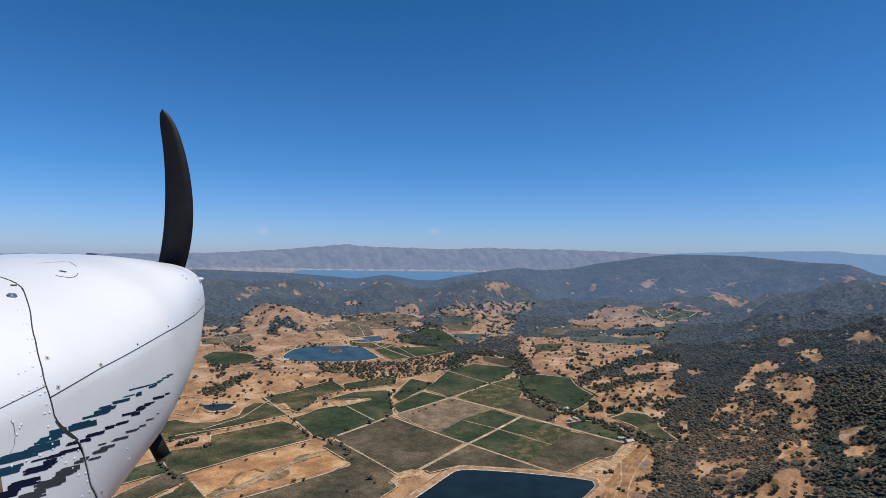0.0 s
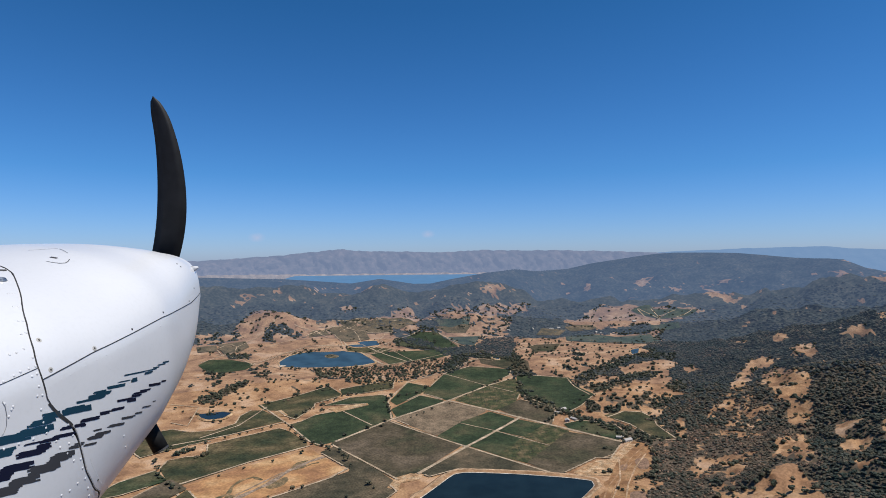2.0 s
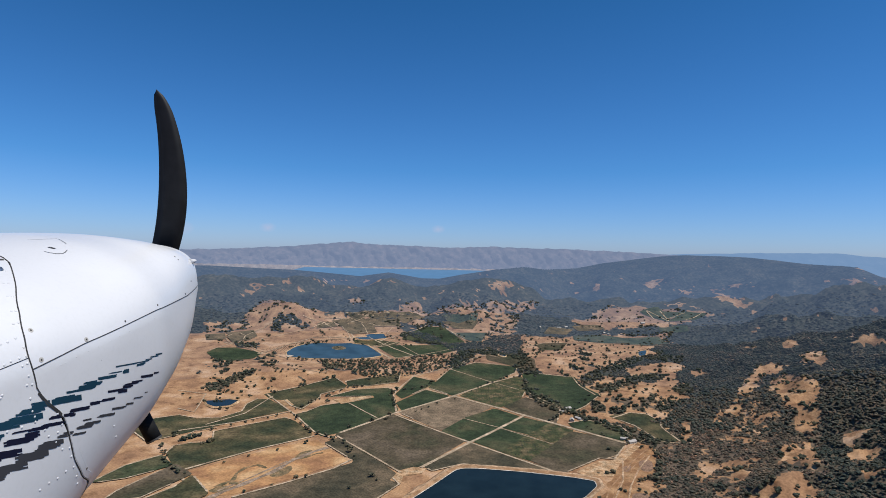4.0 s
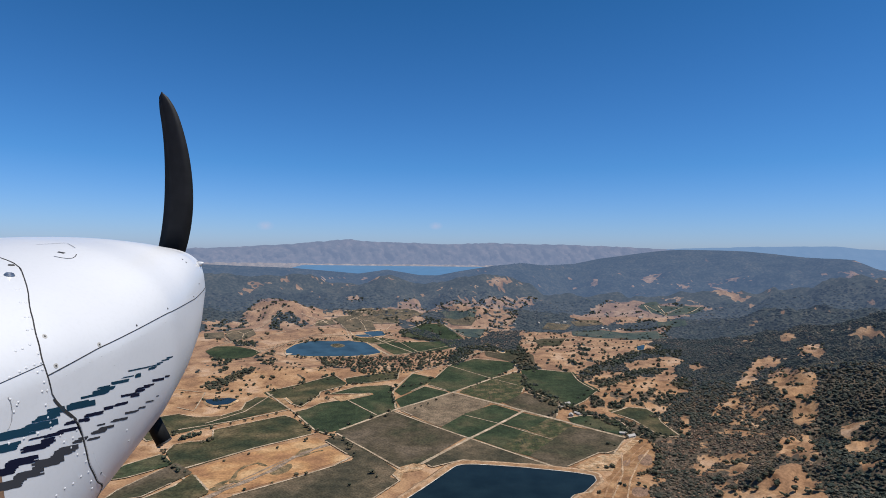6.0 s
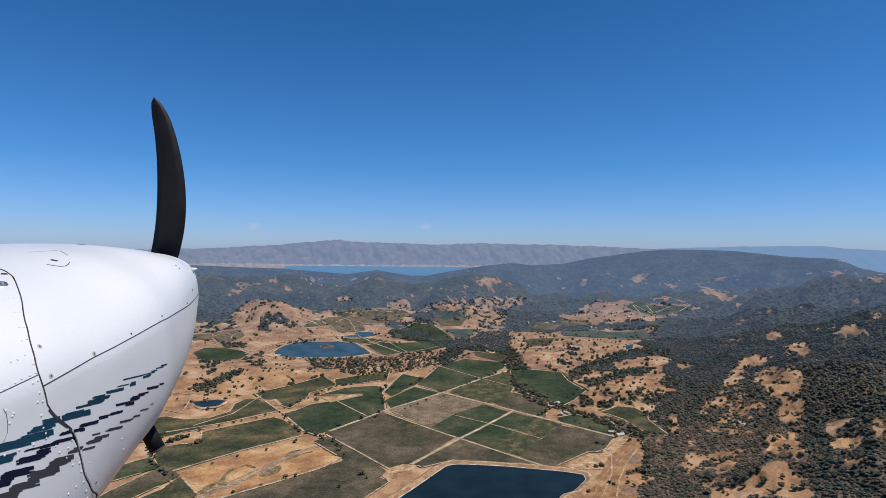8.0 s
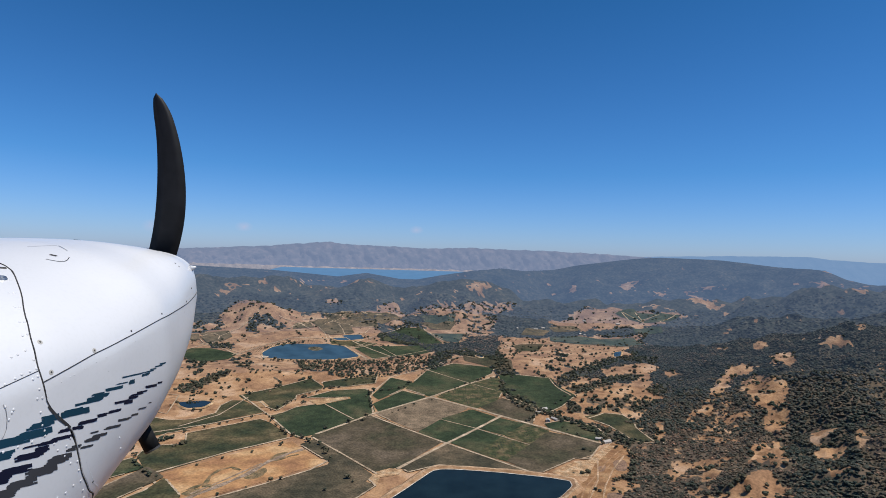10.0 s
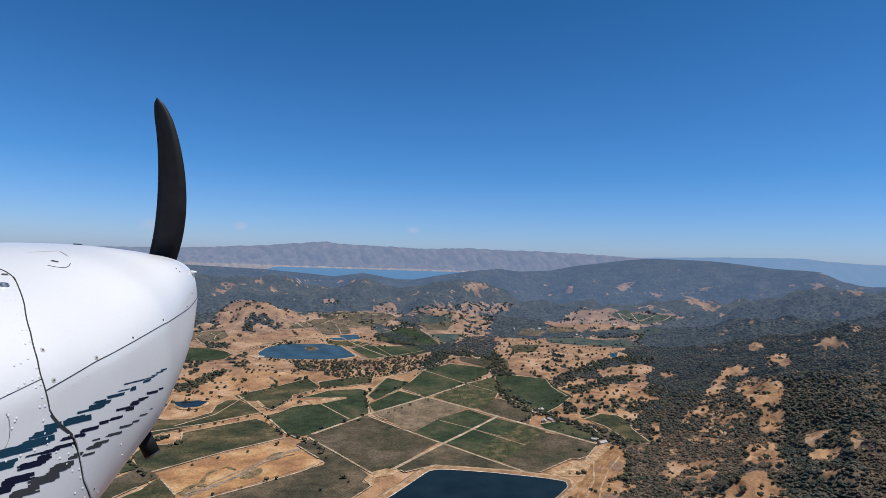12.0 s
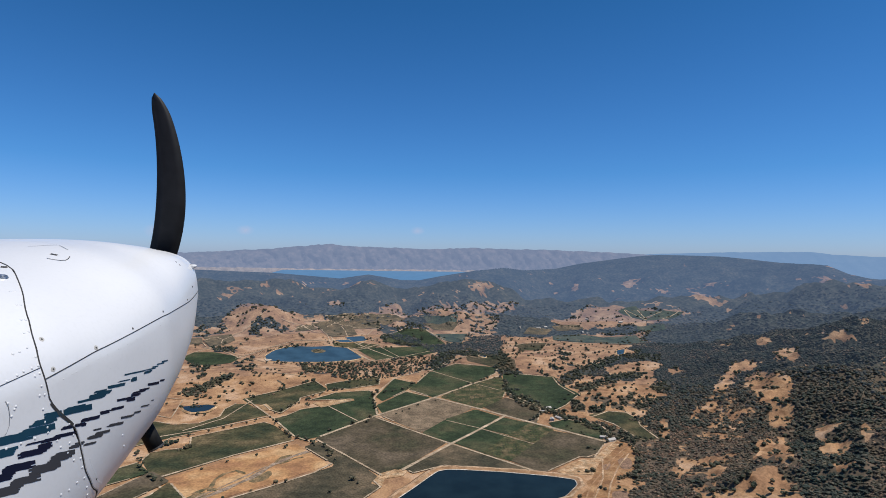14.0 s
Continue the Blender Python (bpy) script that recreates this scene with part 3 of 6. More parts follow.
def cover(x, y):
    """The share of ground under trees and brush."""
    x, y = np.asarray(x, float), np.asarray(y, float)
    r, az = np.hypot(x, y), np.degrees(np.arctan2(x, y))
    far_k = step(2300, 2700, r)
    jx = x + (13 + 10 * far_k) * rolling(x, y, 70, 21) + far_k * 18 * rolling(x, y, 150, 25)
    jy = y + (13 + 10 * far_k) * rolling(x, y, 70, 33) + far_k * 35 * rolling(x, y, 150, 27)
    wx, wy = rolling(x, y, 150, 23), rolling(x, y, 150, 37)
    s = jx - (450 + 0.46 * (jy - 1216)) + 45 * rolling(x, y, 420, 3)
    c = np.zeros(x.shape)
    c = np.where((s > 25) & (y > -800), 0.88 - 0.4 * step(0.05, 0.5, rolling(x, y, 200, 60)) * step(2400, 1900, r)
                 - 0.85 * step(0.40, 0.55, rolling(x, y, 44, 81)) * step(0.05, 0.3, rolling(x, y, 380, 82)) * step(1450, 1700, r), c)
    edge = 2500 + 70 * rolling(x, y, 300, 40)
    c = np.where(r > edge, 0.95 - 0.6 * step(0.66, 0.84, rolling(x, y, 170, 17)), c)
    for share, poly in WOODS:
        clump = share if share > 0.6 else share * 3.0 * step(0.05, 0.45, rolling(x, y, 75, 50))
        if share == 0.88:
            clump = 0.99
        if share == 0.89:
            clump = 0.62
        if 0.6 < share < 0.7:
            clump = share * (0.32 + 0.75 * step(-0.15, 0.3, rolling(x, y, 90, 55)))
        far = 40 if 0.6 < share < 0.88 else 0
        c = np.where(inside(poly, jx + far * wx, jy + far * wy), clump, c)
    for poly in CLEARINGS:
        c = np.where(inside(poly, jx, jy), 0.36 * step(0.05, 0.45, rolling(x, y, 60, 52)), c)
    ragged = 0.85 + 0.8 * rolling(x, y, 30, 91)
    broken = 0.06 + 0.42 * step(0.05, 0.25, rolling(x, y, 26, 92))
    for rc, ac, half_w, half_d in SPOTS_OPEN:
        d = np.hypot((r - rc) / half_d, (np.radians(az) - ac) * rc / half_w)
        c = np.where(d < ragged, broken, c)
    for share, poly in GROVES:
        c = np.where(inside(poly, jx + 30 * wx, jy + 30 * wy), share, c)
    for poly in BELTS:
        c = np.where(inside(poly, jx, jy), 0.80, c)
    for share, poly in MEADOWS:
        c = np.where(inside(poly, jx, jy), share * step(0.0, 0.35, rolling(x, y, 60, 52)), c)
    for poly in OPEN:
        c = np.where(inside(poly, x, y), 0.0, c)
    return c


def sparse(x, y):
    """Where large oaks stand, singly on grass or in belts along creeks."""
    k = np.zeros(np.shape(x), bool)
    for share, poly in WOODS:
        k = np.where(inside(poly, x, y), share <= 0.6 or share >= 0.89, k)
    for poly in CLEARINGS:
        k |= inside(poly, x, y)
    for share, poly in GROVES:
        k &= ~inside(poly, x, y)
    for poly in BELTS + [m[1] for m in MEADOWS]:
        k |= inside(poly, x, y)
    return k


def sheet(name, rings, turns, material, lift=0.0):
    """A piece of the ground, in rings and spokes about the place under the aeroplane."""
    rr, aa = np.meshgrid(rings, np.radians(turns), indexing="ij")
    x, y = rr * np.sin(aa), rr * np.cos(aa)
    v = np.stack([x, y, height(x, y) + lift], -1).reshape(-1, 3)
    i = np.arange(len(rings) - 1)[:, None] * len(turns) + np.arange(len(turns) - 1)[None]
    f = np.stack([i, i + len(turns), i + len(turns) + 1, i + 1], -1).reshape(-1, 4)
    ob = from_arrays(name, v, f[:, ::-1], material, True)
    at = ob.data.attributes.new("cover", "FLOAT", "POINT")
    under = cover(v[:, 0], v[:, 1])
    under = np.where(sparse(v[:, 0], v[:, 1]) & (under < 0.7), under * 0.42, under)     # grass goes on beneath open oaks
    at.data.foreach_set("value", under.astype(np.float32))
    return ob


RESERVOIR = [(15, 1126), (31, 1135), (60, 1136), (136, 1126), (234, 1104), (273, 1089), (272, 1065), (238, 1013), (217, 1002), (189, 955), (159, 930), (126, 885), (101, 857), (58, 826), (18, 820), (-12, 805), (-50, 807), (-80, 828), (-91, 854), (-96, 886), (-93, 927), (-70, 972), (-36, 1031)]
NEAR_POND = [(-415, 842), (-405, 863), (-383, 888), (-372, 886), (-341, 856), (-342, 838), (-366, 794), (-382, 798), (-398, 817)]
YARD = [(409, 1310), (436, 1314), (452, 1294), (441, 1242), (405, 1140), (378, 1120), (356, 1094), (342, 1074), (369, 1062), (358, 1030), (347, 994), (300, 930), (232, 930), (246, 994), (287, 1074), (317, 1106), (334, 1194)]
OPEN.extend([RESERVOIR, NEAR_POND, YARD])

SPOKES = np.concatenate([np.linspace(-180, -46, 50), np.linspace(-45, 55, 420), np.linspace(56, 180, 50)])
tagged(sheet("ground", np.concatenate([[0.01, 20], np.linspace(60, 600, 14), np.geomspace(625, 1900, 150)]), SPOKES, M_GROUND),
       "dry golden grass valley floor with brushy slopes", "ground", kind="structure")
# Each farther ring has more haze glow painted into its ground.
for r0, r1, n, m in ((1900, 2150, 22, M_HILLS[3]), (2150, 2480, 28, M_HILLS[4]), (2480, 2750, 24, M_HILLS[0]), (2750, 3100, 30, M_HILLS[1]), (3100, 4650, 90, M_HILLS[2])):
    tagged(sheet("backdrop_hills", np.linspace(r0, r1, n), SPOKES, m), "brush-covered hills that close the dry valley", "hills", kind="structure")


# ---- far lake and ranges ----
def ribbon(name, material, turns, r0, r1, low, high, rough, seed, rows=14):
    """A far mountain side between its foot line and its skyline."""
    k = np.linspace(0, 1, rows)[:, None]
    a = np.asarray(turns)[None]
    lo, hi = low(a), high(a)
    r0 = r0(a) if callable(r0) else r0 + 0 * a
    r = r0 + (r1 - r0) * k
    az = np.radians(a)
    x, y = r * np.sin(az), r * np.cos(az)
    z = lo + (hi - lo) * k ** 0.8
    fold = rolling(a * 40 + 25 * k, k * 55 + 0 * a, 60, seed)
    x, y = x + np.sin(az) * fold * rough * np.sin(np.pi * k), y + np.cos(az) * fold * rough * np.sin(np.pi * k)
    v = np.stack([x, y, z], -1).reshape(-1, 3)
    n = a.shape[1]
    i = np.arange(rows - 1)[:, None] * n + np.arange(n - 1)[None]
    f = np.stack([i, i + n, i + n + 1, i + 1], -1).reshape(-1, 4)
    return from_arrays(name, v, f[:, ::-1], material, True)


def sight(az, drop, r):
    """The height, r metres off, that lies so far under eye level (drop in thousandths of the forward distance)."""
    return EYE_H - drop / 1000 * r * np.cos(np.radians(az))


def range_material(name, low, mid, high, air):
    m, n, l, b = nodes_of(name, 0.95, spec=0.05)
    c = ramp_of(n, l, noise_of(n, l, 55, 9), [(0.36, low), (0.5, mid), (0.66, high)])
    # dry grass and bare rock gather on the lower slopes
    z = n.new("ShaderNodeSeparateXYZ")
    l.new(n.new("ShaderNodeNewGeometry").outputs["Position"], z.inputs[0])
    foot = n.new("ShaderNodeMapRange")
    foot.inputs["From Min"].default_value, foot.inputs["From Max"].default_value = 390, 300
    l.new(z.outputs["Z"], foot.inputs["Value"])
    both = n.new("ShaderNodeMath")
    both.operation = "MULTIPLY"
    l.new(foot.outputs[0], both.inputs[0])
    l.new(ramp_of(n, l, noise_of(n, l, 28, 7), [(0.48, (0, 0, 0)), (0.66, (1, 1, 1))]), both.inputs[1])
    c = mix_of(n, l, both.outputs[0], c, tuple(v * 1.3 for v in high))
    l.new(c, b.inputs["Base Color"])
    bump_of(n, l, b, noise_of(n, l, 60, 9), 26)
    return painted_haze(m, *air)


# Range colours are mostly painted haze: pale blue emission over the rock tones.
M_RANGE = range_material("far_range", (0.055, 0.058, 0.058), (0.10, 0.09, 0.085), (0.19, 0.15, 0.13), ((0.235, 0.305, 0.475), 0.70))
M_BEACH = range_material("hazed_lake_shore", (0.22, 0.15, 0.11), (0.38, 0.26, 0.185), (0.46, 0.34, 0.25), ((0.26, 0.31, 0.43), 0.66))
M_HAZE_RANGE = range_material("hazed_farthest_range", (0.05, 0.06, 0.06), (0.08, 0.09, 0.09), (0.12, 0.12, 0.11), ((0.205, 0.340, 0.565), 0.86))
RANGE_AZ = [-40, -30, -23, -15.5, -13, -10.2, -8, -4.7, -1.3, 1.5, 3.7, 6.5, 12, 17.2, 19, 24]
RANGE_UP = [-4, -2, 0.5, 9, 14, 18, 15, 13.5, 11.5, 12.5, 14.5, 13.5, 12.5, 9.5, 8, 4]
turns = np.linspace(-42, 26, 340)
wob = lambda a: 1.2 * rolling(a * 30, a * 0, 45, 4)
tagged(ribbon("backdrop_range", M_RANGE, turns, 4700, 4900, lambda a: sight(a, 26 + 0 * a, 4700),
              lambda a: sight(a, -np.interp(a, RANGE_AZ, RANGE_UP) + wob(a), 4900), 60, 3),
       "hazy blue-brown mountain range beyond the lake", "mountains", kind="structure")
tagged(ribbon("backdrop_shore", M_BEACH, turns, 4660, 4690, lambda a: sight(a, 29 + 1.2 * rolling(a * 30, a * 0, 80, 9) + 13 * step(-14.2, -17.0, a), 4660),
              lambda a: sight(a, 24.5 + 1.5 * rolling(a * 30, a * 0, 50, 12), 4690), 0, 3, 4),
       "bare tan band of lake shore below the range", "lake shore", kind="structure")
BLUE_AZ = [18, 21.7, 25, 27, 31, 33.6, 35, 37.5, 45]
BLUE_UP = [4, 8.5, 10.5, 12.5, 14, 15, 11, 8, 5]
tagged(ribbon("backdrop_far_range", M_HAZE_RANGE, np.linspace(14, 50, 160), 4800, 4930, lambda a: sight(a, 25 + 0 * a, 4800),
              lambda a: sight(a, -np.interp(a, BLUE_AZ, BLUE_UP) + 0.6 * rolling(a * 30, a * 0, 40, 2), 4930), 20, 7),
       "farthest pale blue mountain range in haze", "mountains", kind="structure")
tagged(ribbon("backdrop_hazed_ridge", M_HAZE_RANGE, np.linspace(26, 50, 120), 4500, 4600, lambda a: sight(a, 45 + 0 * a, 4500),
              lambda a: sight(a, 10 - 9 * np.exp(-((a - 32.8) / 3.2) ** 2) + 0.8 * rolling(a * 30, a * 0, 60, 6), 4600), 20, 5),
       "dim ridge behind the wooded hills, blue with painted haze", "ridge", kind="structure")
shore_r = lambda a: crest(a)[0] + 40
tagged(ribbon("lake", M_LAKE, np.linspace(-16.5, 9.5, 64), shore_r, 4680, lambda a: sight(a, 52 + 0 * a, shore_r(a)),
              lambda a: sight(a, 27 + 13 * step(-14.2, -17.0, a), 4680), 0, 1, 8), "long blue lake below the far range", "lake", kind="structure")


# ---- fields, tracks and ponds ----
def draped(name, poly, material, lift, cell=20.0, smooth_edge=0):
    """A flat outline cut into cells and laid on the ground."""
    bm = bmesh.new()
    bm.faces.new([bm.verts.new((x, y, 0)) for x, y in poly])
    xs, ys = [p[0] for p in poly], [p[1] for p in poly]
    for axis, lo, hi in ((0, min(xs), max(xs)), (1, min(ys), max(ys))):
        for k in range(int(lo // cell) + 1, int(hi // cell) + 1):
            co, no = [0, 0, 0], [0, 0, 0]
            co[axis], no[axis] = k * cell, 1
            bmesh.ops.bisect_plane(bm, geom=bm.verts[:] + bm.edges[:] + bm.faces[:], plane_co=co, plane_no=no)
    bmesh.ops.triangulate(bm, faces=bm.faces[:])
    bm.normal_update()
    if sum(f.normal.z * f.calc_area() for f in bm.faces) < 0:
        bmesh.ops.reverse_faces(bm, faces=bm.faces[:])
    zs = height(np.array([v.co.x for v in bm.verts]), np.array([v.co.y for v in bm.verts]))
    for v, z in zip(bm.verts, zs):
        v.co.z = z + lift
    return part(name, bm, material)


def rounded(poly, times=2, cut=0.22):
    """The outline with its corners cut twice, as worn field corners and shores are."""
    for _ in range(times):
        poly = [(a[0] + (b[0] - a[0]) * k, a[1] + (b[1] - a[1]) * k) for a, b in zip(poly, poly[1:] + poly[:1]) for k in (cut, 1 - cut)]
    return poly


FIELD_SAYS = {"green": "dark green leafy vineyard block in the valley", "olive": "olive-green crop field with pale worn patches",
              "brown": "brownish-green vineyard block with thin leaves", "scrub": "weedy dark field with dry brown grass",
              "plowed": "pale grey-tan block of young vines", "far": "hazy green crop field by the hills", "far_brown": "hazy brown crop field by the hills", "orchard": "grassy orchard block with scattered small trees"}
ORCHARDS, LAID, FIELDS, TRACK_LEGS = [], [], [], []


def grown(poly, by):
    """The outline set outward by so many metres."""
    s, n, out = (1 if area_sign(poly) > 0 else -1), len(poly), []
    for i in range(n):
        a, p, c = Vector(poly[i - 1]), Vector(poly[i]), Vector(poly[(i + 1) % n])
        d0, d1 = (p - a).normalized(), (c - p).normalized()
        m = Vector((d0.y + d1.y, -d0.x - d1.x)) * s
        m = m / max(m.length_squared, 0.6) * 2 * by
        out.append((p.x + m.x, p.y + m.y))
    return out


def field_rim(poly):
    """The pale bare strip where a field's edge meets dry grass: only where no other field adjoins."""
    if math.hypot(*poly[0]) > 2000:
        return
    edge = grown(poly, 8.5)
    walk_round, run = [], []
    for a, b in zip(edge, edge[1:] + edge[:1]):
        n = max(1, int(math.dist(a, b) / 12))
        walk_round += [(a[0] + (b[0] - a[0]) * k / n, a[1] + (b[1] - a[1]) * k / n) for k in range(n)]
    free = np.ones(len(walk_round), bool)
    wx, wy = np.array([p[0] for p in walk_round]), np.array([p[1] for p in walk_round])
    for other in FIELDS:
        if other is not poly:
            free &= ~inside(grown(other, 14), wx, wy)
    for ax, ay, bx, by in TRACK_LEGS:
        k = np.clip(((wx - ax) * (bx - ax) + (wy - ay) * (by - ay)) / max((bx - ax) ** 2 + (by - ay) ** 2, 1e-6), 0, 1)
        free &= np.hypot(wx - ax - k * (bx - ax), wy - ay - k * (by - ay)) > 14
    for p, ok in zip(walk_round + [None], list(free) + [False]):
        if ok:
            run.append(p)
        else:
            if len(run) > 4:
                track(3.4, run, "field_rim", M_TRACK, "pale bare strip along a field's edge", "field edge", "field edges", 1.0)
            run = []


def field(kind, poly):
    FIELDS.append(poly)
    # Beyond 2430 m a field takes a copy with painted haze.
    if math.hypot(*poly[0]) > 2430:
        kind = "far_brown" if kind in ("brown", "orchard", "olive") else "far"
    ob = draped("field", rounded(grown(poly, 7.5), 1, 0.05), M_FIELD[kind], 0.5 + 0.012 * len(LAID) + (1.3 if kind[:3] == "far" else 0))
    LAID.append(kind)
    tagged(ob, FIELD_SAYS[kind], "field", "fields of the valley", "structure")
    if kind in ("orchard", "plowed"):
        ORCHARDS.append((poly, 7.0 if kind == "orchard" else 5.0))


def bare(kind, poly):
    if kind == "bare":
        tagged(draped("bare_field", poly, M_BARE, 0.45), "bare orange-tan field with eroded grey streaks", "field", "", "structure")
    elif kind == "rubble":
        tagged(draped("dirt_yard", poly, M_RUBBLE, 0.75), "raw pale earth heaped and scraped beside the reservoir", "dirt yard", "", "structure")
    else:
        tagged(draped("dry_grass_patch", poly, M_BERM, 1.1), "pale dry grass tongue within a green field", "dry grass", "", "structure")


def track(width, pts, name="track", material=None, label="pale dusty farm track between fields", category="track", group="farm tracks", lift=1.15):
    """A dirt track or dry wash: a strip that follows the ground."""
    if name == "track":
        TRACK_LEGS.extend((*a, *b) for a, b in zip(pts, pts[1:]))
    c = [Vector(p) for p in pts]
    dense = []
    for a, b in zip(c, c[1:]):
        n = max(2, int((b - a).length / 25))
        dense += [a + (b - a) * k / n for k in range(n)]
    dense.append(c[-1])
    bm, rows = bmesh.new(), []
    for i, p in enumerate(dense):
        d = (dense[min(i + 1, len(dense) - 1)] - dense[max(i - 1, 0)]).normalized()
        side = Vector((d.y, -d.x)) * width * (0.5 + (0.06 if material is None else 0.18) * math.sin(i * 2.1))
        rows.append([bm.verts.new((q.x, q.y, float(height(q.x, q.y)) + lift + 0.008 * (len(LAID) - 40) + (1.4 if q.length > 2400 else 0))) for q in (p - side, p + side)])
    for a, b in zip(rows, rows[1:]):
        bm.faces.new((a[0], a[1], b[1], b[0]))
    LAID.append(name)
    tagged(part(name, bm, material or M_TRACK), label, category, group, "structure")


def dry_wash(width, pts):
    track(width, pts, "dry_wash", M_STREAK, "grey dry wash across bare orange soil", "dry wash", "", 0.25)


ISLETS = []


def pond(name, poly, label, material, bank=6.0, bank_material=None, lift=1.6, sloped=False, dam=False, islet=()):
    """Still water with a raised bank of earth round it."""
    shore = rounded(poly, 2, 0.11)
    cx, cy = sum(p[0] for p in shore) / len(shore), sum(p[1] for p in shore) / len(shore)
    sx, sy = np.array([p[0] - cx for p in shore]), np.array([p[1] - cy for p in shore])
    fall = np.linalg.lstsq(np.stack([sx, sy, sx * 0 + 1], 1), height(sx + cx, sy + cy), rcond=None)[0]
    if not sloped:
        fall = np.array([0.0, 0.0, float(np.mean(height(sx + cx, sy + cy)))])
    zw = float(fall[2]) + lift
    root = new(name)
    root.location = (cx, cy, zw)
    bm = bmesh.new()
    bm.faces.new([bm.verts.new((x - cx, y - cy, fall[0] * (x - cx) + fall[1] * (y - cy))) for x, y in shore])
    bmesh.ops.triangulate(bm, faces=bm.faces[:])
    bm.normal_update()
    bm.faces.ensure_lookup_table()
    if bm.faces[0].normal.z < 0:
        bmesh.ops.reverse_faces(bm, faces=bm.faces[:])
    part("water", bm, material, root)
    n = len(shore)
    rings = [(-0.5, -0.4), (bank * 0.25, 1.0), (bank * 0.7, 1.3), (bank * 1.6, -2.0)]
    strips = [("bank", rings, bank_material or M_BERM)]
    if dam:
        strips = [("shore", [(-0.6, -0.4), (1.6, 0.45)], M_SHORE), ("inner_bank", [(1.6, 0.45), (8.0, 3.2)], M_BANK),
                  ("dam_road", [(8.0, 3.2), (13.5, 3.3)], M_PATH), ("outer_bank", [(13.5, 3.3), (22.0, -1.5)], M_BANK)]
    for bank_name, rings, bank_mat in strips:
        bank_strip(bank_name, shore, rings, bank_mat, root, (cx, cy), fall)
    if islet:
        edge = rounded(list(islet))
        mx, my = sum(p[0] for p in edge) / len(edge), sum(p[1] for p in edge) / len(edge)
        bm, loops = bmesh.new(), []
        for k, up in ((1.08, -0.8), (0.92, 0.7), (0.6, 1.7), (0.25, 2.2)):
            loops.append([bm.verts.new((mx + (x - mx) * k - cx, my + (y - my) * k - cy,
                                        fall[0] * (mx + (x - mx) * k - cx) + fall[1] * (my + (y - my) * k - cy) + up)) for x, y in edge])
        for a, b in zip(loops, loops[1:]):
            for i in range(len(edge)):
                j = (i + 1) % len(edge)
                bm.faces.new((a[i], a[j], b[j], b[i]))
        bm.faces.new(loops[-1])
        bmesh.ops.recalc_face_normals(bm, faces=bm.faces[:])
        part("islet", bm, M_RUSHES, root, "low rushy earth islet")
        ISLETS.append((mx, my, zw + fall[0] * (mx - cx) + fall[1] * (my - cy) + 1.2))
    return tagged(root, label, "pond", "", "structure")


def bank_strip(name, shore, rings, material, root, centre, fall):
    """One band of a pond's bank, in rings set off from the shore."""
    (cx, cy), n = centre, len(shore)
    bm, loops = bmesh.new(), []
    for off, up in rings:
        loop = []
        for i, (x, y) in enumerate(shore):
            a, b = shore[i - 1], shore[(i + 1) % n]
            t = Vector((b[0] - a[0], b[1] - a[1])).normalized()
            o = Vector((t.y, -t.x))
            if area_sign(shore) < 0:
                o = -o
            k = off * (1 + 0.12 * math.sin(i * 1.7) + 0.1 * math.sin(i * 0.6))
            qx, qy = x + o.x * k - cx, y + o.y * k - cy
            loop.append(bm.verts.new((qx, qy, up + fall[0] * qx + fall[1] * qy)))
        loops.append(loop)
    for a, b in zip(loops, loops[1:]):
        for i in range(n):
            bm.faces.new((a[i], a[(i + 1) % n], b[(i + 1) % n], b[i]))
    bmesh.ops.recalc_face_normals(bm, faces=bm.faces[:])
    part(name, bm, material, root, smooth=True)


def area_sign(poly):
    return sum(a[0] * b[1] - b[0] * a[1] for a, b in zip(poly, poly[1:] + poly[:1]))


field("olive", [(-515, 1622), (-438, 1699), (-359, 1784), (-317, 1732), (-319, 1710), (-376, 1644), (-372, 1613), (-392, 1519), (-415, 1537), (-447, 1584), (-487, 1587)])
field("olive", [(-300, 1733), (-311, 1768), (-238, 1819), (-171, 1863), (-168, 1790), (-246, 1747)])
field("green", [(-388, 1460), (-361, 1483), (-336, 1535), (-282, 1571), (-192, 1468), (-185, 1446), (-243, 1354), (-289, 1321), (-312, 1349), (-350, 1409)])
field("green", [(-325, 1630), (-271, 1691), (-188, 1716), (-180, 1705), (-165, 1624), (-143, 1525), (-154, 1487), (-180, 1464), (-275, 1571), (-213, 1623), (-219, 1649), (-294, 1637)])
field("olive", [(-715, 1309), (-707, 1386), (-668, 1413), (-619, 1395), (-557, 1410), (-522, 1468), (-531, 1527), (-520, 1571), (-498, 1572), (-422, 1494), (-484, 1439), (-542, 1374), (-596, 1314), (-651, 1249)])
field("olive", [(-571, 1178), (-575, 1217), (-553, 1234), (-514, 1242), (-506, 1252), (-530, 1317), (-463, 1377), (-409, 1424), (-384, 1408), (-323, 1329), (-321, 1310), (-355, 1279), (-409, 1219), (-492, 1109), (-508, 1089)])
field("scrub", [(-265, 1268), (-248, 1295), (-198, 1236), (-106, 1100), (-113, 1078), (-98, 1049), (-121, 1003), (-137, 971), (-359, 971), (-289, 1042), (-186, 1147), (-184, 1166)])
field("brown", [(-256, 1326), (-139, 1483), (31, 1307), (-55, 1153), (-87, 1123), (-101, 1126), (-170, 1208)])
field("plowed", [(-128, 1511), (6, 1647), (106, 1569), (-19, 1383)])
field("green", [(-140, 1588), (-70, 1707), (-10, 1663), (-123, 1534)])
field("green", [(-150, 1667), (-112, 1841), (-51, 1800), (-78, 1741), (-135, 1640)])
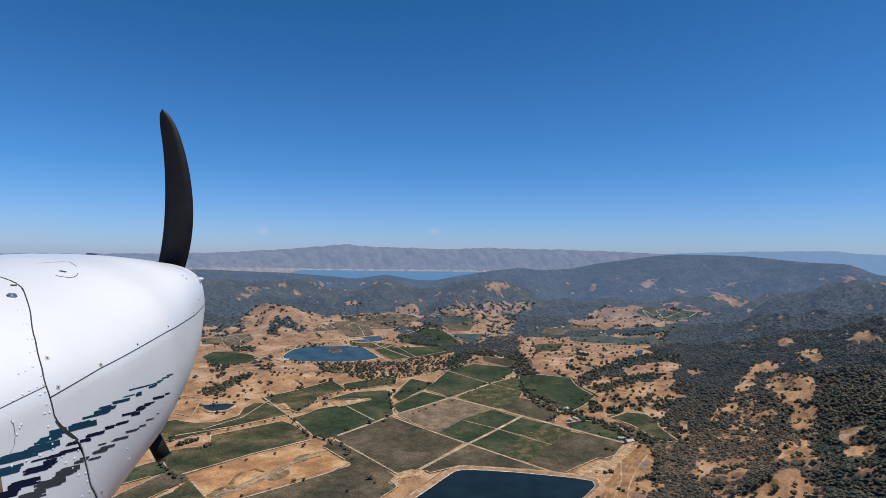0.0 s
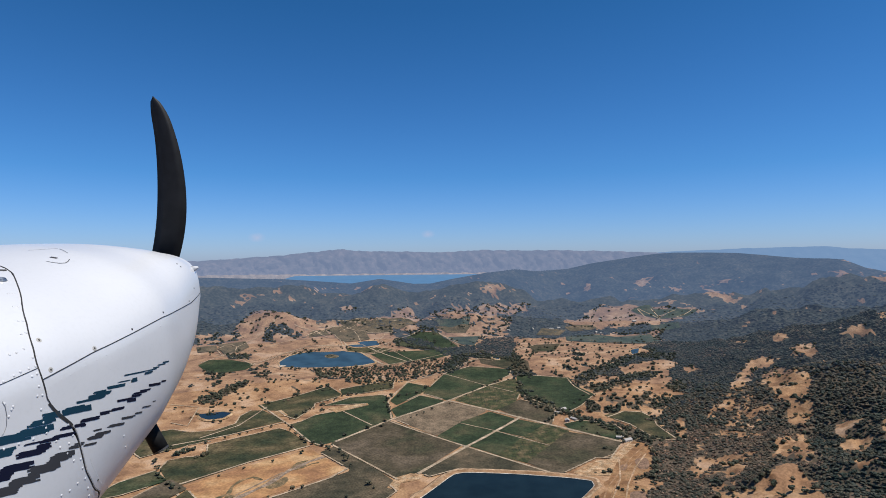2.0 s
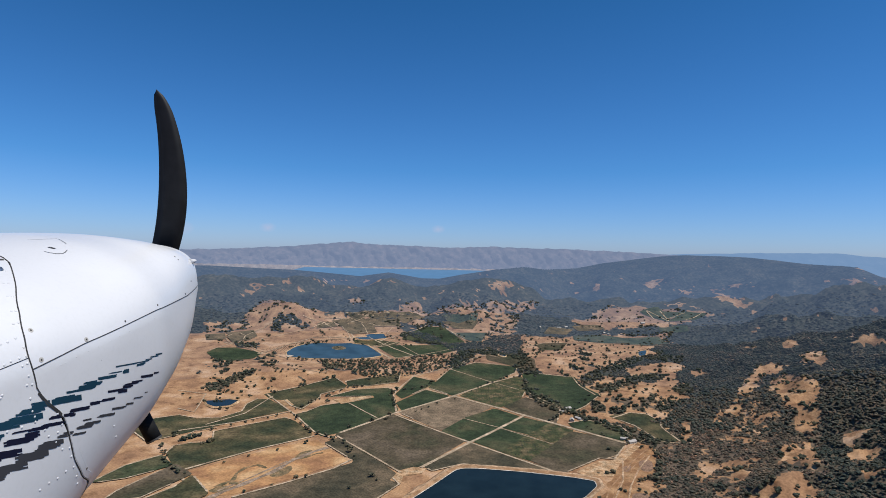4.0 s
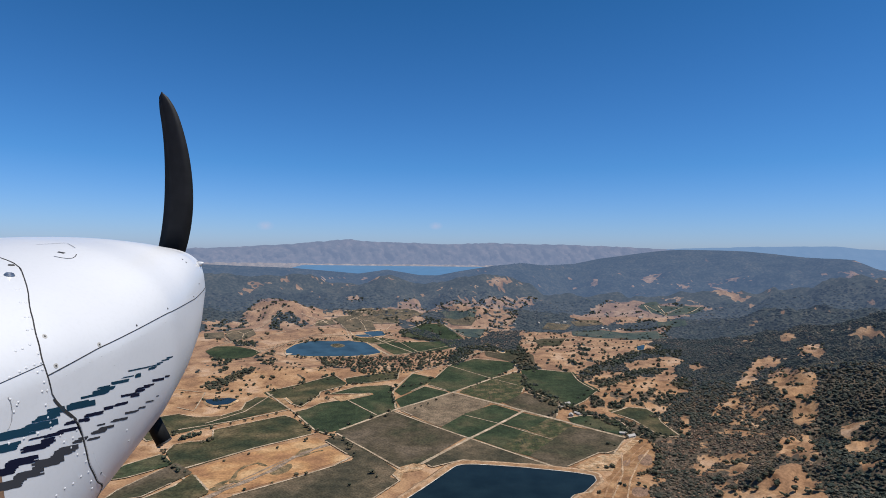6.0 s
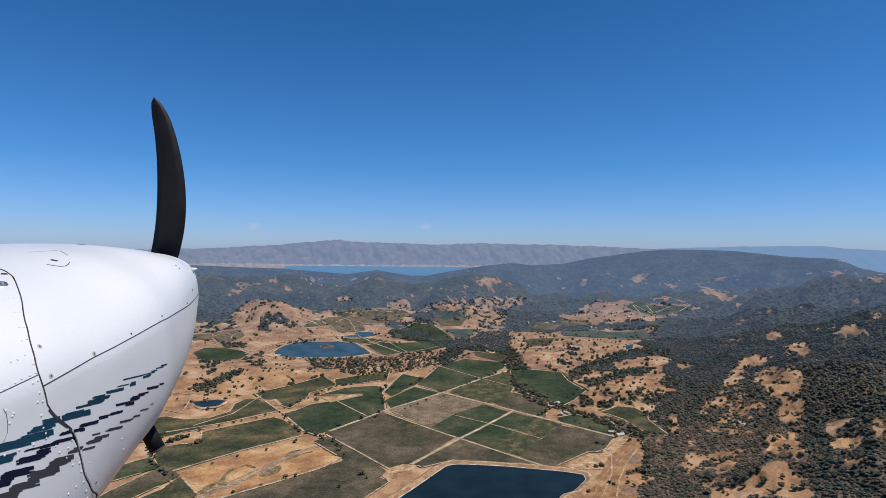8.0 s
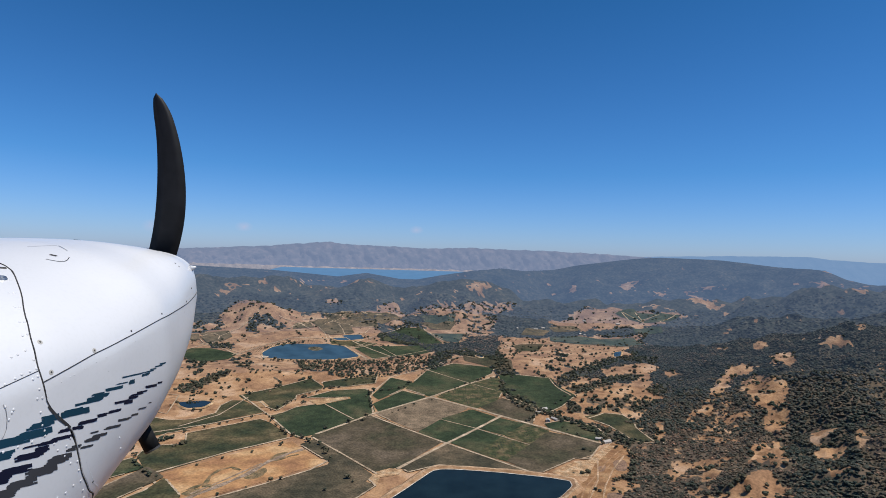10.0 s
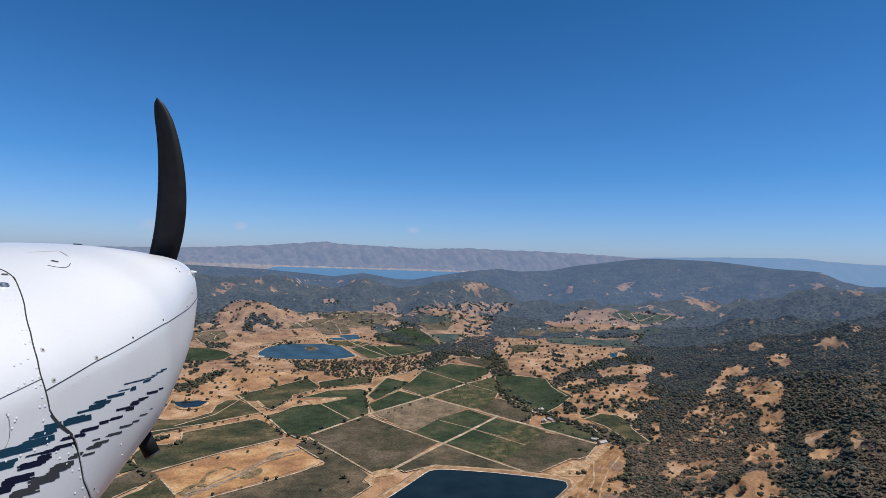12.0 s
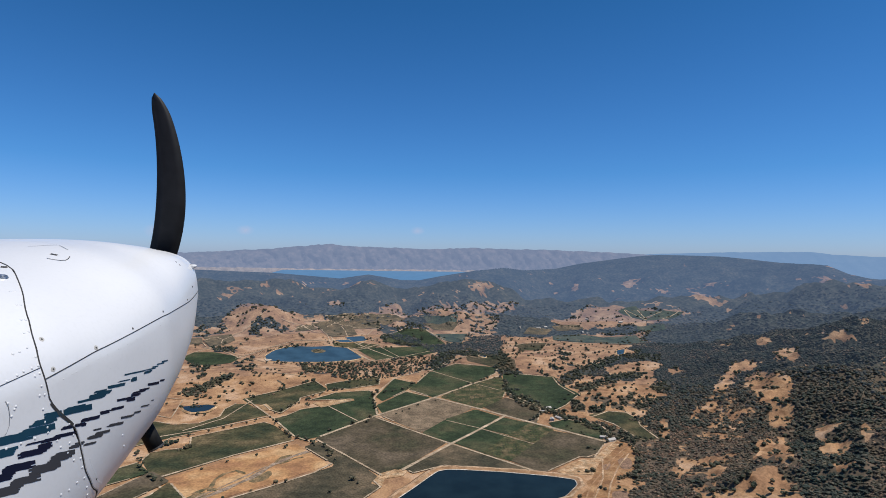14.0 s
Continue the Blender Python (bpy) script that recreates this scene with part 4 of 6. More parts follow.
field("green", [(-34, 1813), (2, 1936), (118, 1825), (88, 1764), (10, 1674), (-58, 1741)])
field("green", [(11, 1957), (91, 2026), (217, 1962), (206, 1916), (127, 1831)])
field("orchard", [(36, 1668), (82, 1747), (195, 1650), (136, 1578)])
field("orchard", [(89, 1758), (148, 1842), (223, 1869), (222, 1750), (198, 1660)])
field("brown", [(154, 1578), (217, 1654), (289, 1562), (262, 1458), (185, 1529)])
field("green", [(46, 1474), (121, 1549), (172, 1496), (116, 1417)])
field("green", [(-11, 1371), (40, 1461), (109, 1408), (49, 1311)])
field("green", [(123, 1416), (188, 1482), (245, 1441), (188, 1366)])
field("orchard", [(250, 1437), (291, 1394), (238, 1311), (192, 1358)])
field("green", [(60, 1303), (115, 1400), (177, 1350), (117, 1243)])
field("orchard", [(120, 1236), (181, 1342), (230, 1295), (170, 1195)])
field("brown", [(175, 1191), (295, 1381), (395, 1320), (340, 1219), (312, 1222), (223, 1135), (213, 1144)])
field("scrub", [(-40, 1141), (48, 1284), (204, 1135), (194, 1126), (52, 1163), (27, 1169), (-30, 1129)])
field("green", [(305, 1444), (345, 1464), (413, 1428), (418, 1386), (395, 1339), (307, 1422)])
field("olive", [(423, 1502), (469, 1519), (510, 1510), (527, 1466), (518, 1424), (519, 1395), (530, 1343), (490, 1333), (480, 1380), (465, 1439)])
field("green", [(243, 1901), (395, 1873), (398, 1799), (419, 1655), (366, 1585), (327, 1549), (267, 1645), (230, 1732)])
field("brown", [(135, 2157), (223, 2156), (286, 2029), (280, 1938), (224, 1971), (137, 2067)])
field("green", [(-273, 2213), (-207, 2252), (-86, 2268), (36, 2303), (35, 2233), (-30, 2167), (-113, 2135), (-192, 2086), (-226, 2139), (-257, 2192)])
field("green", [(-194, 2358), (-166, 2458), (-123, 2558), (-35, 2563), (14, 2432), (48, 2339), (-9, 2312), (-100, 2319)])
field("green", [(-32, 2691), (115, 2668), (106, 2637), (-10, 2655)])
field("brown", [(-31, 2644), (113, 2625), (90, 2566), (15, 2566)])
field("green", [(2, 2481), (148, 2488), (117, 2356), (79, 2366), (38, 2422)])
field("brown", [(-530, 2617), (-477, 2650), (-368, 2578), (-344, 2534), (-321, 2449), (-394, 2341), (-414, 2353), (-491, 2588)])
field("brown", [(-462, 2641), (-375, 2664), (-241, 2617), (-235, 2560), (-334, 2550), (-365, 2595)])
field("olive", [(-374, 2695), (-171, 2732), (-128, 2669), (-213, 2597), (-239, 2652), (-348, 2656)])
field("olive", [(-474, 2690), (-382, 2709), (-360, 2707), (-450, 2646)])
field("brown", [(-577, 2523), (-535, 2591), (-504, 2527), (-571, 2473)])
field("olive", [(-376, 2262), (-324, 2301), (-211, 2293), (-229, 2250), (-292, 2232), (-357, 2226)])
field("green", [(-859, 2039), (-851, 2101), (-795, 2117), (-685, 2068), (-691, 1998), (-742, 1950), (-810, 1977)])
field("olive", [(-966, 2276), (-914, 2303), (-884, 2237), (-934, 2212)])
field("brown", [(-902, 2323), (-823, 2379), (-783, 2302), (-794, 2231), (-848, 2331), (-872, 2291)])
field("orchard", [(-880, 2272), (-864, 2301), (-830, 2288), (-811, 2229), (-831, 2202)])
field("green", [(522, 2446), (641, 2463), (715, 2406), (694, 2334), (623, 2342), (514, 2390)])
field("green", [(720, 2405), (855, 2416), (857, 2294), (697, 2315)])
field("green", [(898, 2748), (998, 2819), (965, 2609), (928, 2665), (908, 2715)])
field("green", [(984, 2734), (1067, 2686), (980, 2643)])
field("green", [(1086, 2694), (1144, 2634), (1069, 2597), (977, 2602)])
field("green", [(912, 2533), (1021, 2539), (1004, 2479), (897, 2479)])
field("brown", [(345, 2319), (460, 2339), (417, 2230), (352, 2233)])
field("olive", [(551, 2606), (656, 2619), (670, 2556), (564, 2550)])
field("brown", [(437, 2569), (528, 2558), (487, 2479), (405, 2496)])
bare("bare", [(-502, 1073), (-448, 1135), (-375, 1222), (-294, 1287), (-271, 1250), (-200, 1163), (-294, 1060), (-370, 987), (-419, 978)])
tagged(draped("bare_yard", rounded(YARD), M_YARD, 0.5), "bare orange-tan earth yard worn by wheels", "dirt yard", "", "structure")
for poly in ([(389, 1198), (405, 1212), (421, 1210), (412, 1170), (400, 1146), (380, 1146)], [(326, 1034), (340, 1042), (358, 1038), (347, 1002), (318, 998)], [(352, 1172), (372, 1178), (352, 1140), (340, 1142)]):
    tagged(draped("grey_soil_patch", rounded(poly), M_SCRAPED, 0.62), "greyish scraped soil in the earth yard", "soil patch", "soil patches", "structure")
bare("rubble", [(250, 1135), (311, 1198), (343, 1208), (409, 1305), (426, 1297), (346, 1178), (317, 1117), (257, 1115)])
bare("rubble", [(-95, 1117), (-69, 1138), (-43, 1129), (-50, 1106), (-84, 1089), (-86, 1054), (-108, 1068)])
bare("tongue", [(-324, 1599), (-282, 1621), (-219, 1644), (-213, 1628), (-274, 1576), (-293, 1560)])
bare("tongue", [(-466, 1559), (-447, 1584), (-415, 1537), (-437, 1522)])
pond("pond", [(-597, 2092), (-583, 2160), (-548, 2206), (-478, 2232), (-409, 2250), (-375, 2228), (-323, 2219), (-246, 2099), (-291, 2067), (-367, 2041), (-504, 2031), (-555, 2035), (-583, 2055)], "blue farm pond with a bare tan bank", M_BLUE, 4, sloped=True,
     islet=((-452, 2168), (-442, 2190), (-415, 2193), (-391, 2174), (-401, 2144), (-432, 2142)))
pond("pond", [(-388, 2295), (-336, 2384), (-284, 2422), (-260, 2353), (-312, 2298), (-354, 2275)], "blue farm pond with a bare tan bank", M_BLUE, 4, sloped=True)
pond("pond", [(-666, 1558), (-636, 1510), (-606, 1486), (-575, 1502), (-571, 1558), (-609, 1570)], "blue farm pond with a bare tan bank", M_POND, 4, sloped=False)
pond("pond", [(711, 2209), (750, 2229), (722, 2158), (694, 2144)], "blue farm pond with a bare tan bank", M_BLUE, 4, sloped=True)
pond("pond", [(175, 2127), (195, 2165), (210, 2148), (196, 2088)], "blue farm pond with a bare tan bank", M_BLUE, 4, sloped=False)
track(2.6, [(268, 994), (297, 1062), (329, 1114), (378, 1198), (423, 1262), (449, 1290)], "wheel_track", M_BANK, "pale wheel ruts across bare earth", "track", "wheel tracks")
track(2.2, [(281, 994), (299, 1042), (335, 1110), (382, 1186), (419, 1238)], "wheel_track", M_BANK, "pale wheel ruts across bare earth", "track", "wheel tracks")
track(5.5, [(-507, 1073), (-418, 976)])
track(8.0, [(-253, 1337), (-138, 1501), (10, 1663), (135, 1812), (224, 1891)])
track(5.5, [(-139, 1483), (46, 1295), (206, 1132), (242, 1095)])
track(8.0, [(-54, 1135), (48, 1295), (198, 1510)])
track(9.0, [(10, 1663), (131, 1564), (298, 1410), (404, 1309)])
track(4.7, [(-391, 1459), (-312, 1337), (-265, 1299)])
track(4.7, [(-621, 1313), (-519, 1383), (-411, 1481)])
track(5.5, [(-511, 1081), (-407, 1212), (-306, 1310)])
track(4.7, [(-139, 1510), (-161, 1651), (-157, 1706), (-116, 1861), (-8, 1971), (73, 2082), (139, 2156)])
track(4.7, [(-196, 1169), (-223, 1117), (-290, 1047), (-366, 976)])
track(3.9, [(-183, 1455), (-275, 1571)])
track(3.1, [(-4, 1957), (118, 1825), (206, 1739)])
track(3.1, [(40, 1465), (116, 1408), (233, 1295)])
track(4.7, [(-255, 1314), (-170, 1208), (-91, 1106)])
track(4.7, [(-518, 1627), (-391, 1459)])
track(4.7, [(-327, 2323), (-245, 2239), (-110, 2088)])
track(3.9, [(-212, 2302), (-250, 2239), (-383, 2130)])
track(3.9, [(-22, 2551), (38, 2432), (94, 2338)])
track(3.9, [(414, 1656), (398, 1786), (395, 1873), (290, 1903)])
track(3.9, [(477, 1333), (533, 1311), (554, 1317)])
track(3.9, [(930, 2762), (968, 2597)])
track(3.9, [(1145, 2654), (1042, 2591)])
track(3.9, [(-591, 1251), (-583, 1315), (-541, 1343)])
track(3.9, [(-577, 1361), (-517, 1455), (-493, 1608)])
track(3.9, [(-690, 2052), (-613, 2208), (-542, 2272), (-410, 2277), (-328, 2332)])
track(3.9, [(-655, 2536), (-558, 2547), (-412, 2354), (-384, 2284)])
track(3.9, [(-288, 2283), (-201, 2446), (-99, 2595)])
track(3.9, [(-864, 2188), (-761, 2137), (-671, 2054)])
track(3.9, [(-465, 2584), (-378, 2681), (-222, 2705)])
track(3.1, [(-874, 2059), (-824, 2194), (-689, 2319), (-621, 2407), (-559, 2551)])
track(3.9, [(-285, 2023), (-92, 2143), (35, 2251)])
track(3.1, [(-515, 1856), (-401, 1833), (-363, 2018)])
track(3.1, [(-696, 1471), (-643, 1448), (-679, 1601), (-766, 1619)])
track(3.9, [(254, 2240), (381, 2345), (516, 2334)])
track(3.9, [(417, 1490), (471, 1526), (516, 1517), (531, 1474), (520, 1424), (528, 1331)])
track(8.0, [(-323, 2232), (-219, 2078)])
track(3.1, [(-312, 2215), (-210, 2285), (-112, 2119)])
track(3.1, [(-271, 2235), (-227, 2343), (-272, 2437), (-258, 2539)])
track(3.1, [(-30, 2582), (26, 2432), (82, 2329)])
track(3.1, [(-552, 2521), (-531, 2600), (-481, 2537), (-399, 2280)])
track(3.1, [(-622, 2604), (-478, 2657), (-334, 2550), (-210, 2552)])
track(3.1, [(-478, 2657), (-379, 2690), (-222, 2705)])
track(3.1, [(-405, 2590), (-374, 2514), (-344, 2378)])
track(3.1, [(-877, 2237), (-844, 2191), (-818, 2178), (-807, 2230), (-822, 2298), (-856, 2329), (-878, 2308), (-885, 2262)])
track(3.1, [(-822, 2289), (-803, 2388), (-761, 2478), (-739, 2551)])
track(3.1, [(-579, 2644), (-485, 2694), (-357, 2721)])
track(3.1, [(-201, 2446), (-157, 2508), (-130, 2558)])
track(3.9, [(924, 2761), (919, 2638)])
track(3.9, [(981, 2740), (971, 2599)])
track(3.9, [(1076, 2683), (971, 2627)])
track(3.1, [(499, 2363), (627, 2323), (693, 2315), (859, 2275)])
track(3.1, [(198, 2662), (280, 2700), (294, 2594), (226, 2544)])
track(3.9, [(-8, 1943), (94, 2094), (138, 2138), (176, 2088)])
dry_wash(11, [(-411, 958), (-389, 998), (-364, 1038), (-334, 1090), (-311, 1162), (-283, 1210), (-259, 1238)])
dry_wash(4, [(-400, 1000), (-372, 1050), (-345, 1104), (-322, 1150)])
for width, pts in ((7, [(-389, 1030), (-397, 1082), (-391, 1110), (-373, 1126), (-351, 1112)]), (9, [(-411, 1015), (-396, 1042), (-376, 1034)]),
                   (5, [(-310, 1170), (-306, 1205), (-288, 1216)]), (5, [(-292, 1172), (-276, 1196), (-262, 1204)])):
    track(width, pts, "weed_strip", M_FIELD["weeds"], "thin olive weeds along a damp line in bare soil", "weeds", "", 0.35)
for k, poly in enumerate(([(-337, 1076), (-322, 1104), (-310, 1130), (-299, 1112), (-303, 1082), (-320, 1066)], [(-312, 1178), (-306, 1212), (-287, 1212), (-285, 1178), (-300, 1160)],
                          [(-420, 1000), (-398, 1026), (-383, 1018), (-398, 990)])):
    tagged(draped("weed_patch", rounded(poly), M_FIELD["weeds"], 0.70 + 0.03 * k), "thin olive weeds on bare orange soil", "weeds", "", "structure")
bare("bare", [(-560, 1215), (-512, 1255), (-497, 1200), (-505, 1160), (-545, 1145), (-570, 1175)])
field("olive", [(-585, 833), (-527, 908), (-474, 1006), (-470, 1049), (-417, 983), (-470, 887), (-527, 824)])
field("green", [(-626, 1030), (-614, 1100), (-580, 1152), (-541, 1110), (-591, 1049)])
field("brown", [(-563, 953), (-562, 986), (-527, 1106), (-484, 1068), (-522, 970)])
field("green", [(-363, 766), (-319, 849), (-237, 773), (-267, 720), (-336, 718)])
field("olive", [(-517, 726), (-470, 764), (-446, 804), (-391, 738), (-405, 717)])
track(14.0, [(-559, 746), (-496, 840), (-408, 963)])
track(6.0, [(-451, 804), (-383, 728)])
track(6.0, [(-368, 921), (-311, 849), (-223, 762)])
tagged(draped("gravel_pad", rounded([(-602, 2086), (-580, 2110), (-557, 2058), (-574, 2026)]), M_SHORE, 1.5), "pale gravel pad at the end of a farm pond", "gravel", "", "structure")
ORCHARDS.append(([(-696, 2130), (-614, 2210), (-501, 2266), (-417, 2266), (-403, 2242), (-518, 2170), (-639, 2082)], 8.0))
# worn paths over the dry grass
for width, pts in (
        (3, [(428, 1238), (377, 1154), (336, 1070), (306, 990)]),
        (3, [(472, 1358), (420, 1310), (364, 1238), (326, 1210)]),
        (3, [(364, 1218), (329, 1094), (281, 990)]),
        (3.6, [(-614, 2210), (-535, 2242), (-429, 2262)]),
        (3.6, [(-793, 2198), (-708, 2106), (-632, 2058), (-557, 2006)]),
        (3.6, [(-167, 2030), (-253, 2086), (-344, 2022), (-412, 1882)]),
        (3.6, [(388, 1974), (473, 2050), (538, 1994), (616, 2058)]),
        (3.6, [(494, 2338), (557, 2226), (667, 2266), (738, 2182)]),
        (3.6, [(-711, 1894), (-646, 1978), (-528, 1902), (-432, 1974)]),
        (3.6, [(444, 1646), (540, 1806), (602, 1834)])):
    track(width, pts, "footpath", M_PATH, "faint worn path over dry grass", "path", "worn paths", 0.8)
for poly in FIELDS:
    field_rim(poly)
pond("reservoir", RESERVOIR, "dark blue farm reservoir with a bleached earth rim", M_POND, 8, M_BERM, 1.5, dam=True)
pond("pond", NEAR_POND, "small dark square pond with a pale bank", M_POND, 6)


# ---- trees ----
def blob(bm, at, size, rng, sub=1):
    r = bmesh.ops.create_icosphere(bm, subdivisions=sub, radius=1.0)
    for v in r["verts"]:
        k = 0.68 + 0.6 * rng.random()
        v.co = Vector(at) + Vector((v.co.x * size[0], v.co.y * size[1], v.co.z * size[2])) * k


def clump_template(seed, blobs, tall, sub=1):
    """An uneven tree crown of unit width, as arrays."""
    rng, bm = random.Random(seed), bmesh.new()
    for i in range(blobs):
        a, d = rng.random() * 6.28, (0.0 if blobs == 1 else 0.13 + 0.17 * rng.random())
        s = (0.62 + 0.3 * rng.random()) / blobs ** 0.55 if blobs > 1 else 0.5
        d = min(d * 1.25, 0.5 - 0.6 * s) if blobs > 3 else d
        blob(bm, (math.cos(a) * d, math.sin(a) * d, tall * (0.42 + 0.28 * rng.random())), (s, s, s * tall * 1.05), rng, sub)
    bmesh.ops.triangulate(bm, faces=bm.faces[:])
    bm.verts.index_update()
    v = np.array([x.co[:] for x in bm.verts])
    f = np.array([[x.index for x in q.verts] for q in bm.faces])
    bm.free()
    return v, f


def leafy_template(seed, core, sprays, tall):
    """A crown of unit width: a dark heart of clumps in a ragged shell of leaf sprays, as arrays."""
    rng = np.random.default_rng(seed)
    v, f = clump_template(seed, core, tall)
    v = v * (0.8, 0.8, 0.85)
    d = rng.normal(size=(sprays, 3))
    d[:, 2] = np.abs(d[:, 2]) - 0.25
    d /= np.linalg.norm(d, axis=1)[:, None]
    at = d * (0.30 + 0.20 * rng.random((sprays, 1))) * (1, 1, tall * 0.95) + (0, 0, tall * 0.5)
    tri = at[:, None, :] + rng.normal(size=(sprays, 3, 3)) * 0.09 * (1, 1, 0.8)
    return np.concatenate([v, tri.reshape(-1, 3)]), np.concatenate([f, len(v) + np.arange(sprays * 3).reshape(-1, 3)])


def scattered(name, x, y, width, tall, material, templates, seed, smooth=False):
    """Many crowns joined into one mesh."""
    rng = np.random.default_rng(seed)
    z = height(x, y)
    vs, fs, base = [], [], 0
    which = rng.integers(0, len(templates), len(x))
    for k, (tv, tf) in enumerate(templates):
        i = np.nonzero(which == k)[0]
        if not len(i):
            continue
        a, w = rng.random(len(i)) * 6.283, width[i]
        h = w * tall * (0.8 + 0.45 * rng.random(len(i)))
        ca, sa_ = np.cos(a)[:, None], np.sin(a)[:, None]
        vx = (tv[None, :, 0] * ca - tv[None, :, 1] * sa_) * w[:, None] + x[i][:, None]
        vy = (tv[None, :, 0] * sa_ + tv[None, :, 1] * ca) * w[:, None] + y[i][:, None]
        vz = tv[None, :, 2] * h[:, None] + z[i][:, None] - 0.3
        vs.append(np.stack([vx, vy, vz], -1).reshape(-1, 3))
        fs.append((tf[None] + (np.arange(len(i)) * len(tv))[:, None, None] + base).reshape(-1, 3))
        base += len(i) * len(tv)
    return from_arrays(name, np.concatenate(vs), np.concatenate(fs), material, smooth)


def planted(r0, r1, a0, a1, gap, seed):
    """Uneven places for trees in a wedge of the plan, as thick as the cover asks."""
    rng = np.random.default_rng(seed)
    X, Y = np.meshgrid(np.arange(-3200, 3200, gap), np.arange(0, 4700, gap))
    X, Y = (X + (rng.random(X.shape) - 0.5) * gap * 1.3).ravel(), (Y + (rng.random(Y.shape) - 0.5) * gap * 1.3).ravel()
    r, az = np.hypot(X, Y), np.degrees(np.arctan2(X, Y))
    k = (r > r0) & (r < r1) & (az > a0) & (az < a1)
    X, Y = X[k], Y[k]
    c = cover(X, Y)
    k = rng.random(len(X)) < c
    return X[k], Y[k], rng


T_LOW = [leafy_template(80 + s, 1, 26, 0.8) for s in range(10)]
T_MID = [leafy_template(20 + s, 1, 14, 0.8) for s in range(6)]
T_FAR = [clump_template(40 + s, 1, 0.75) for s in range(6)]
T_OAK = [leafy_template(60 + s, 3, 40, 0.85) for s in range(8)]
x, y, rng = planted(600, 1500, -40, 46, 5.0, 1)
brushy = inside(BRUSHY, x + 40 * rolling(x, y, 120, 63), y + 40 * rolling(x, y, 120, 64))
thin = np.maximum(step(0.0, 0.30, rolling(x, y, 170, 60)), brushy * step(-0.35, 0.05, rolling(x, y, 80, 65))) * ~inside(RAVINE, x, y)
k = ~sparse(x, y) & (rng.random(len(x)) > 0.72 * thin)
x, y = x[k], y[k]
size = 4.2 + 7.6 * rng.random(len(x)) ** 2.0
deep = inside(RAVINE, x + 25 * rolling(x, y, 90, 61), y + 25 * rolling(x, y, 90, 62))
tagged(scattered("woodland", x[~deep], y[~deep], size[~deep], 0.54, M_OAK, T_LOW, 2), "open oak and grey pine woods on the slope", "woodland", kind="stuff")
tagged(scattered("woodland", x[deep], y[deep], size[deep], 0.58, M_SHADED_WOODS, T_LOW, 14), "dense woods filling a ravine, self-shadow put into the dark leaf colour", "woodland", kind="stuff")
x, y, rng = planted(1500, 2480, -40, 46, 5.8, 3)
k = ~sparse(x, y)
x, y = x[k], y[k]
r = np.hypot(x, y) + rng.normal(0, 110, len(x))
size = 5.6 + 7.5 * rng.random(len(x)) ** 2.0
# Past about 1850 m the crowns take leaf copies with painted haze.
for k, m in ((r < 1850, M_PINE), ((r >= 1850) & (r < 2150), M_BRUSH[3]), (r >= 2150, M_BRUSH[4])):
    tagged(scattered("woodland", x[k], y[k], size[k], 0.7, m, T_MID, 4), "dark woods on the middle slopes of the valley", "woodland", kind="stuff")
x, y, rng = planted(600, 2950, -40, 46, 9.5, 12)
k = sparse(x, y)
x, y = x[k], y[k]
tagged(scattered("valley_oaks", x, y, 4.6 + 9.2 * rng.random(len(x)) ** 1.3, 0.8, M_VALLEY_OAK, T_OAK, 13), "round dark oaks scattered over dry grass", "oaks", kind="stuff")
x, y, rng = planted(600, 1750, 8, 46, 5.2, 7)
k = (rng.random(len(x)) < 0.42 + 0.55 * np.maximum(step(-0.05, 0.25, rolling(x, y, 170, 60)), inside(BRUSHY, x, y))) & ~sparse(x, y) & ~inside(RAVINE, x, y)
x, y = x[k], y[k]
tagged(scattered("dry_brush", x, y, 2.6 + 4.4 * rng.random(len(x)) ** 1.5, 0.7, M_DRY, T_MID, 8), "brown-grey dry brush between the trees", "brush", kind="stuff")
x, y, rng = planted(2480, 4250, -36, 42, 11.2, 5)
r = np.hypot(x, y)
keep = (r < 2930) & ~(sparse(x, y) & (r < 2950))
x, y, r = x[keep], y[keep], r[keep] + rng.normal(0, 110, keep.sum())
# These crowns carry the haze glow of their hill band.
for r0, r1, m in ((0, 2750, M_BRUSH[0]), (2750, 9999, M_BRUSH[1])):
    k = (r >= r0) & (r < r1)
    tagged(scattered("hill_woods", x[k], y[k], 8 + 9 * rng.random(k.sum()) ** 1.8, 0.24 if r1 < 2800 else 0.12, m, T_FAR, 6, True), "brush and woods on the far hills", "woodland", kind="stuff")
xs, ys, ws = [], [], []
for poly, gap in ORCHARDS:
    px, py = [p[0] for p in poly], [p[1] for p in poly]
    gx, gy = np.meshgrid(np.arange(min(px), max(px), gap), np.arange(min(py), max(py), gap))
    g = inside(poly, gx.ravel(), gy.ravel()) & (np.random.default_rng(8).random(gx.size) < 0.6)
    xs.append(gx.ravel()[g]), ys.append(gy.ravel()[g]), ws.append(np.full(g.sum(), 1.0 if gap > 6 else 0.6))
x, y = np.concatenate(xs), np.concatenate(ys)
tagged(scattered("orchard_shrubs", x, y, (2.0 + 1.6 * np.random.default_rng(9).random(len(x))) * np.concatenate(ws), 0.8, M_PINE, T_FAR, 10), "small rounded orchard trees in loose rows", "orchard trees", kind="stuff")


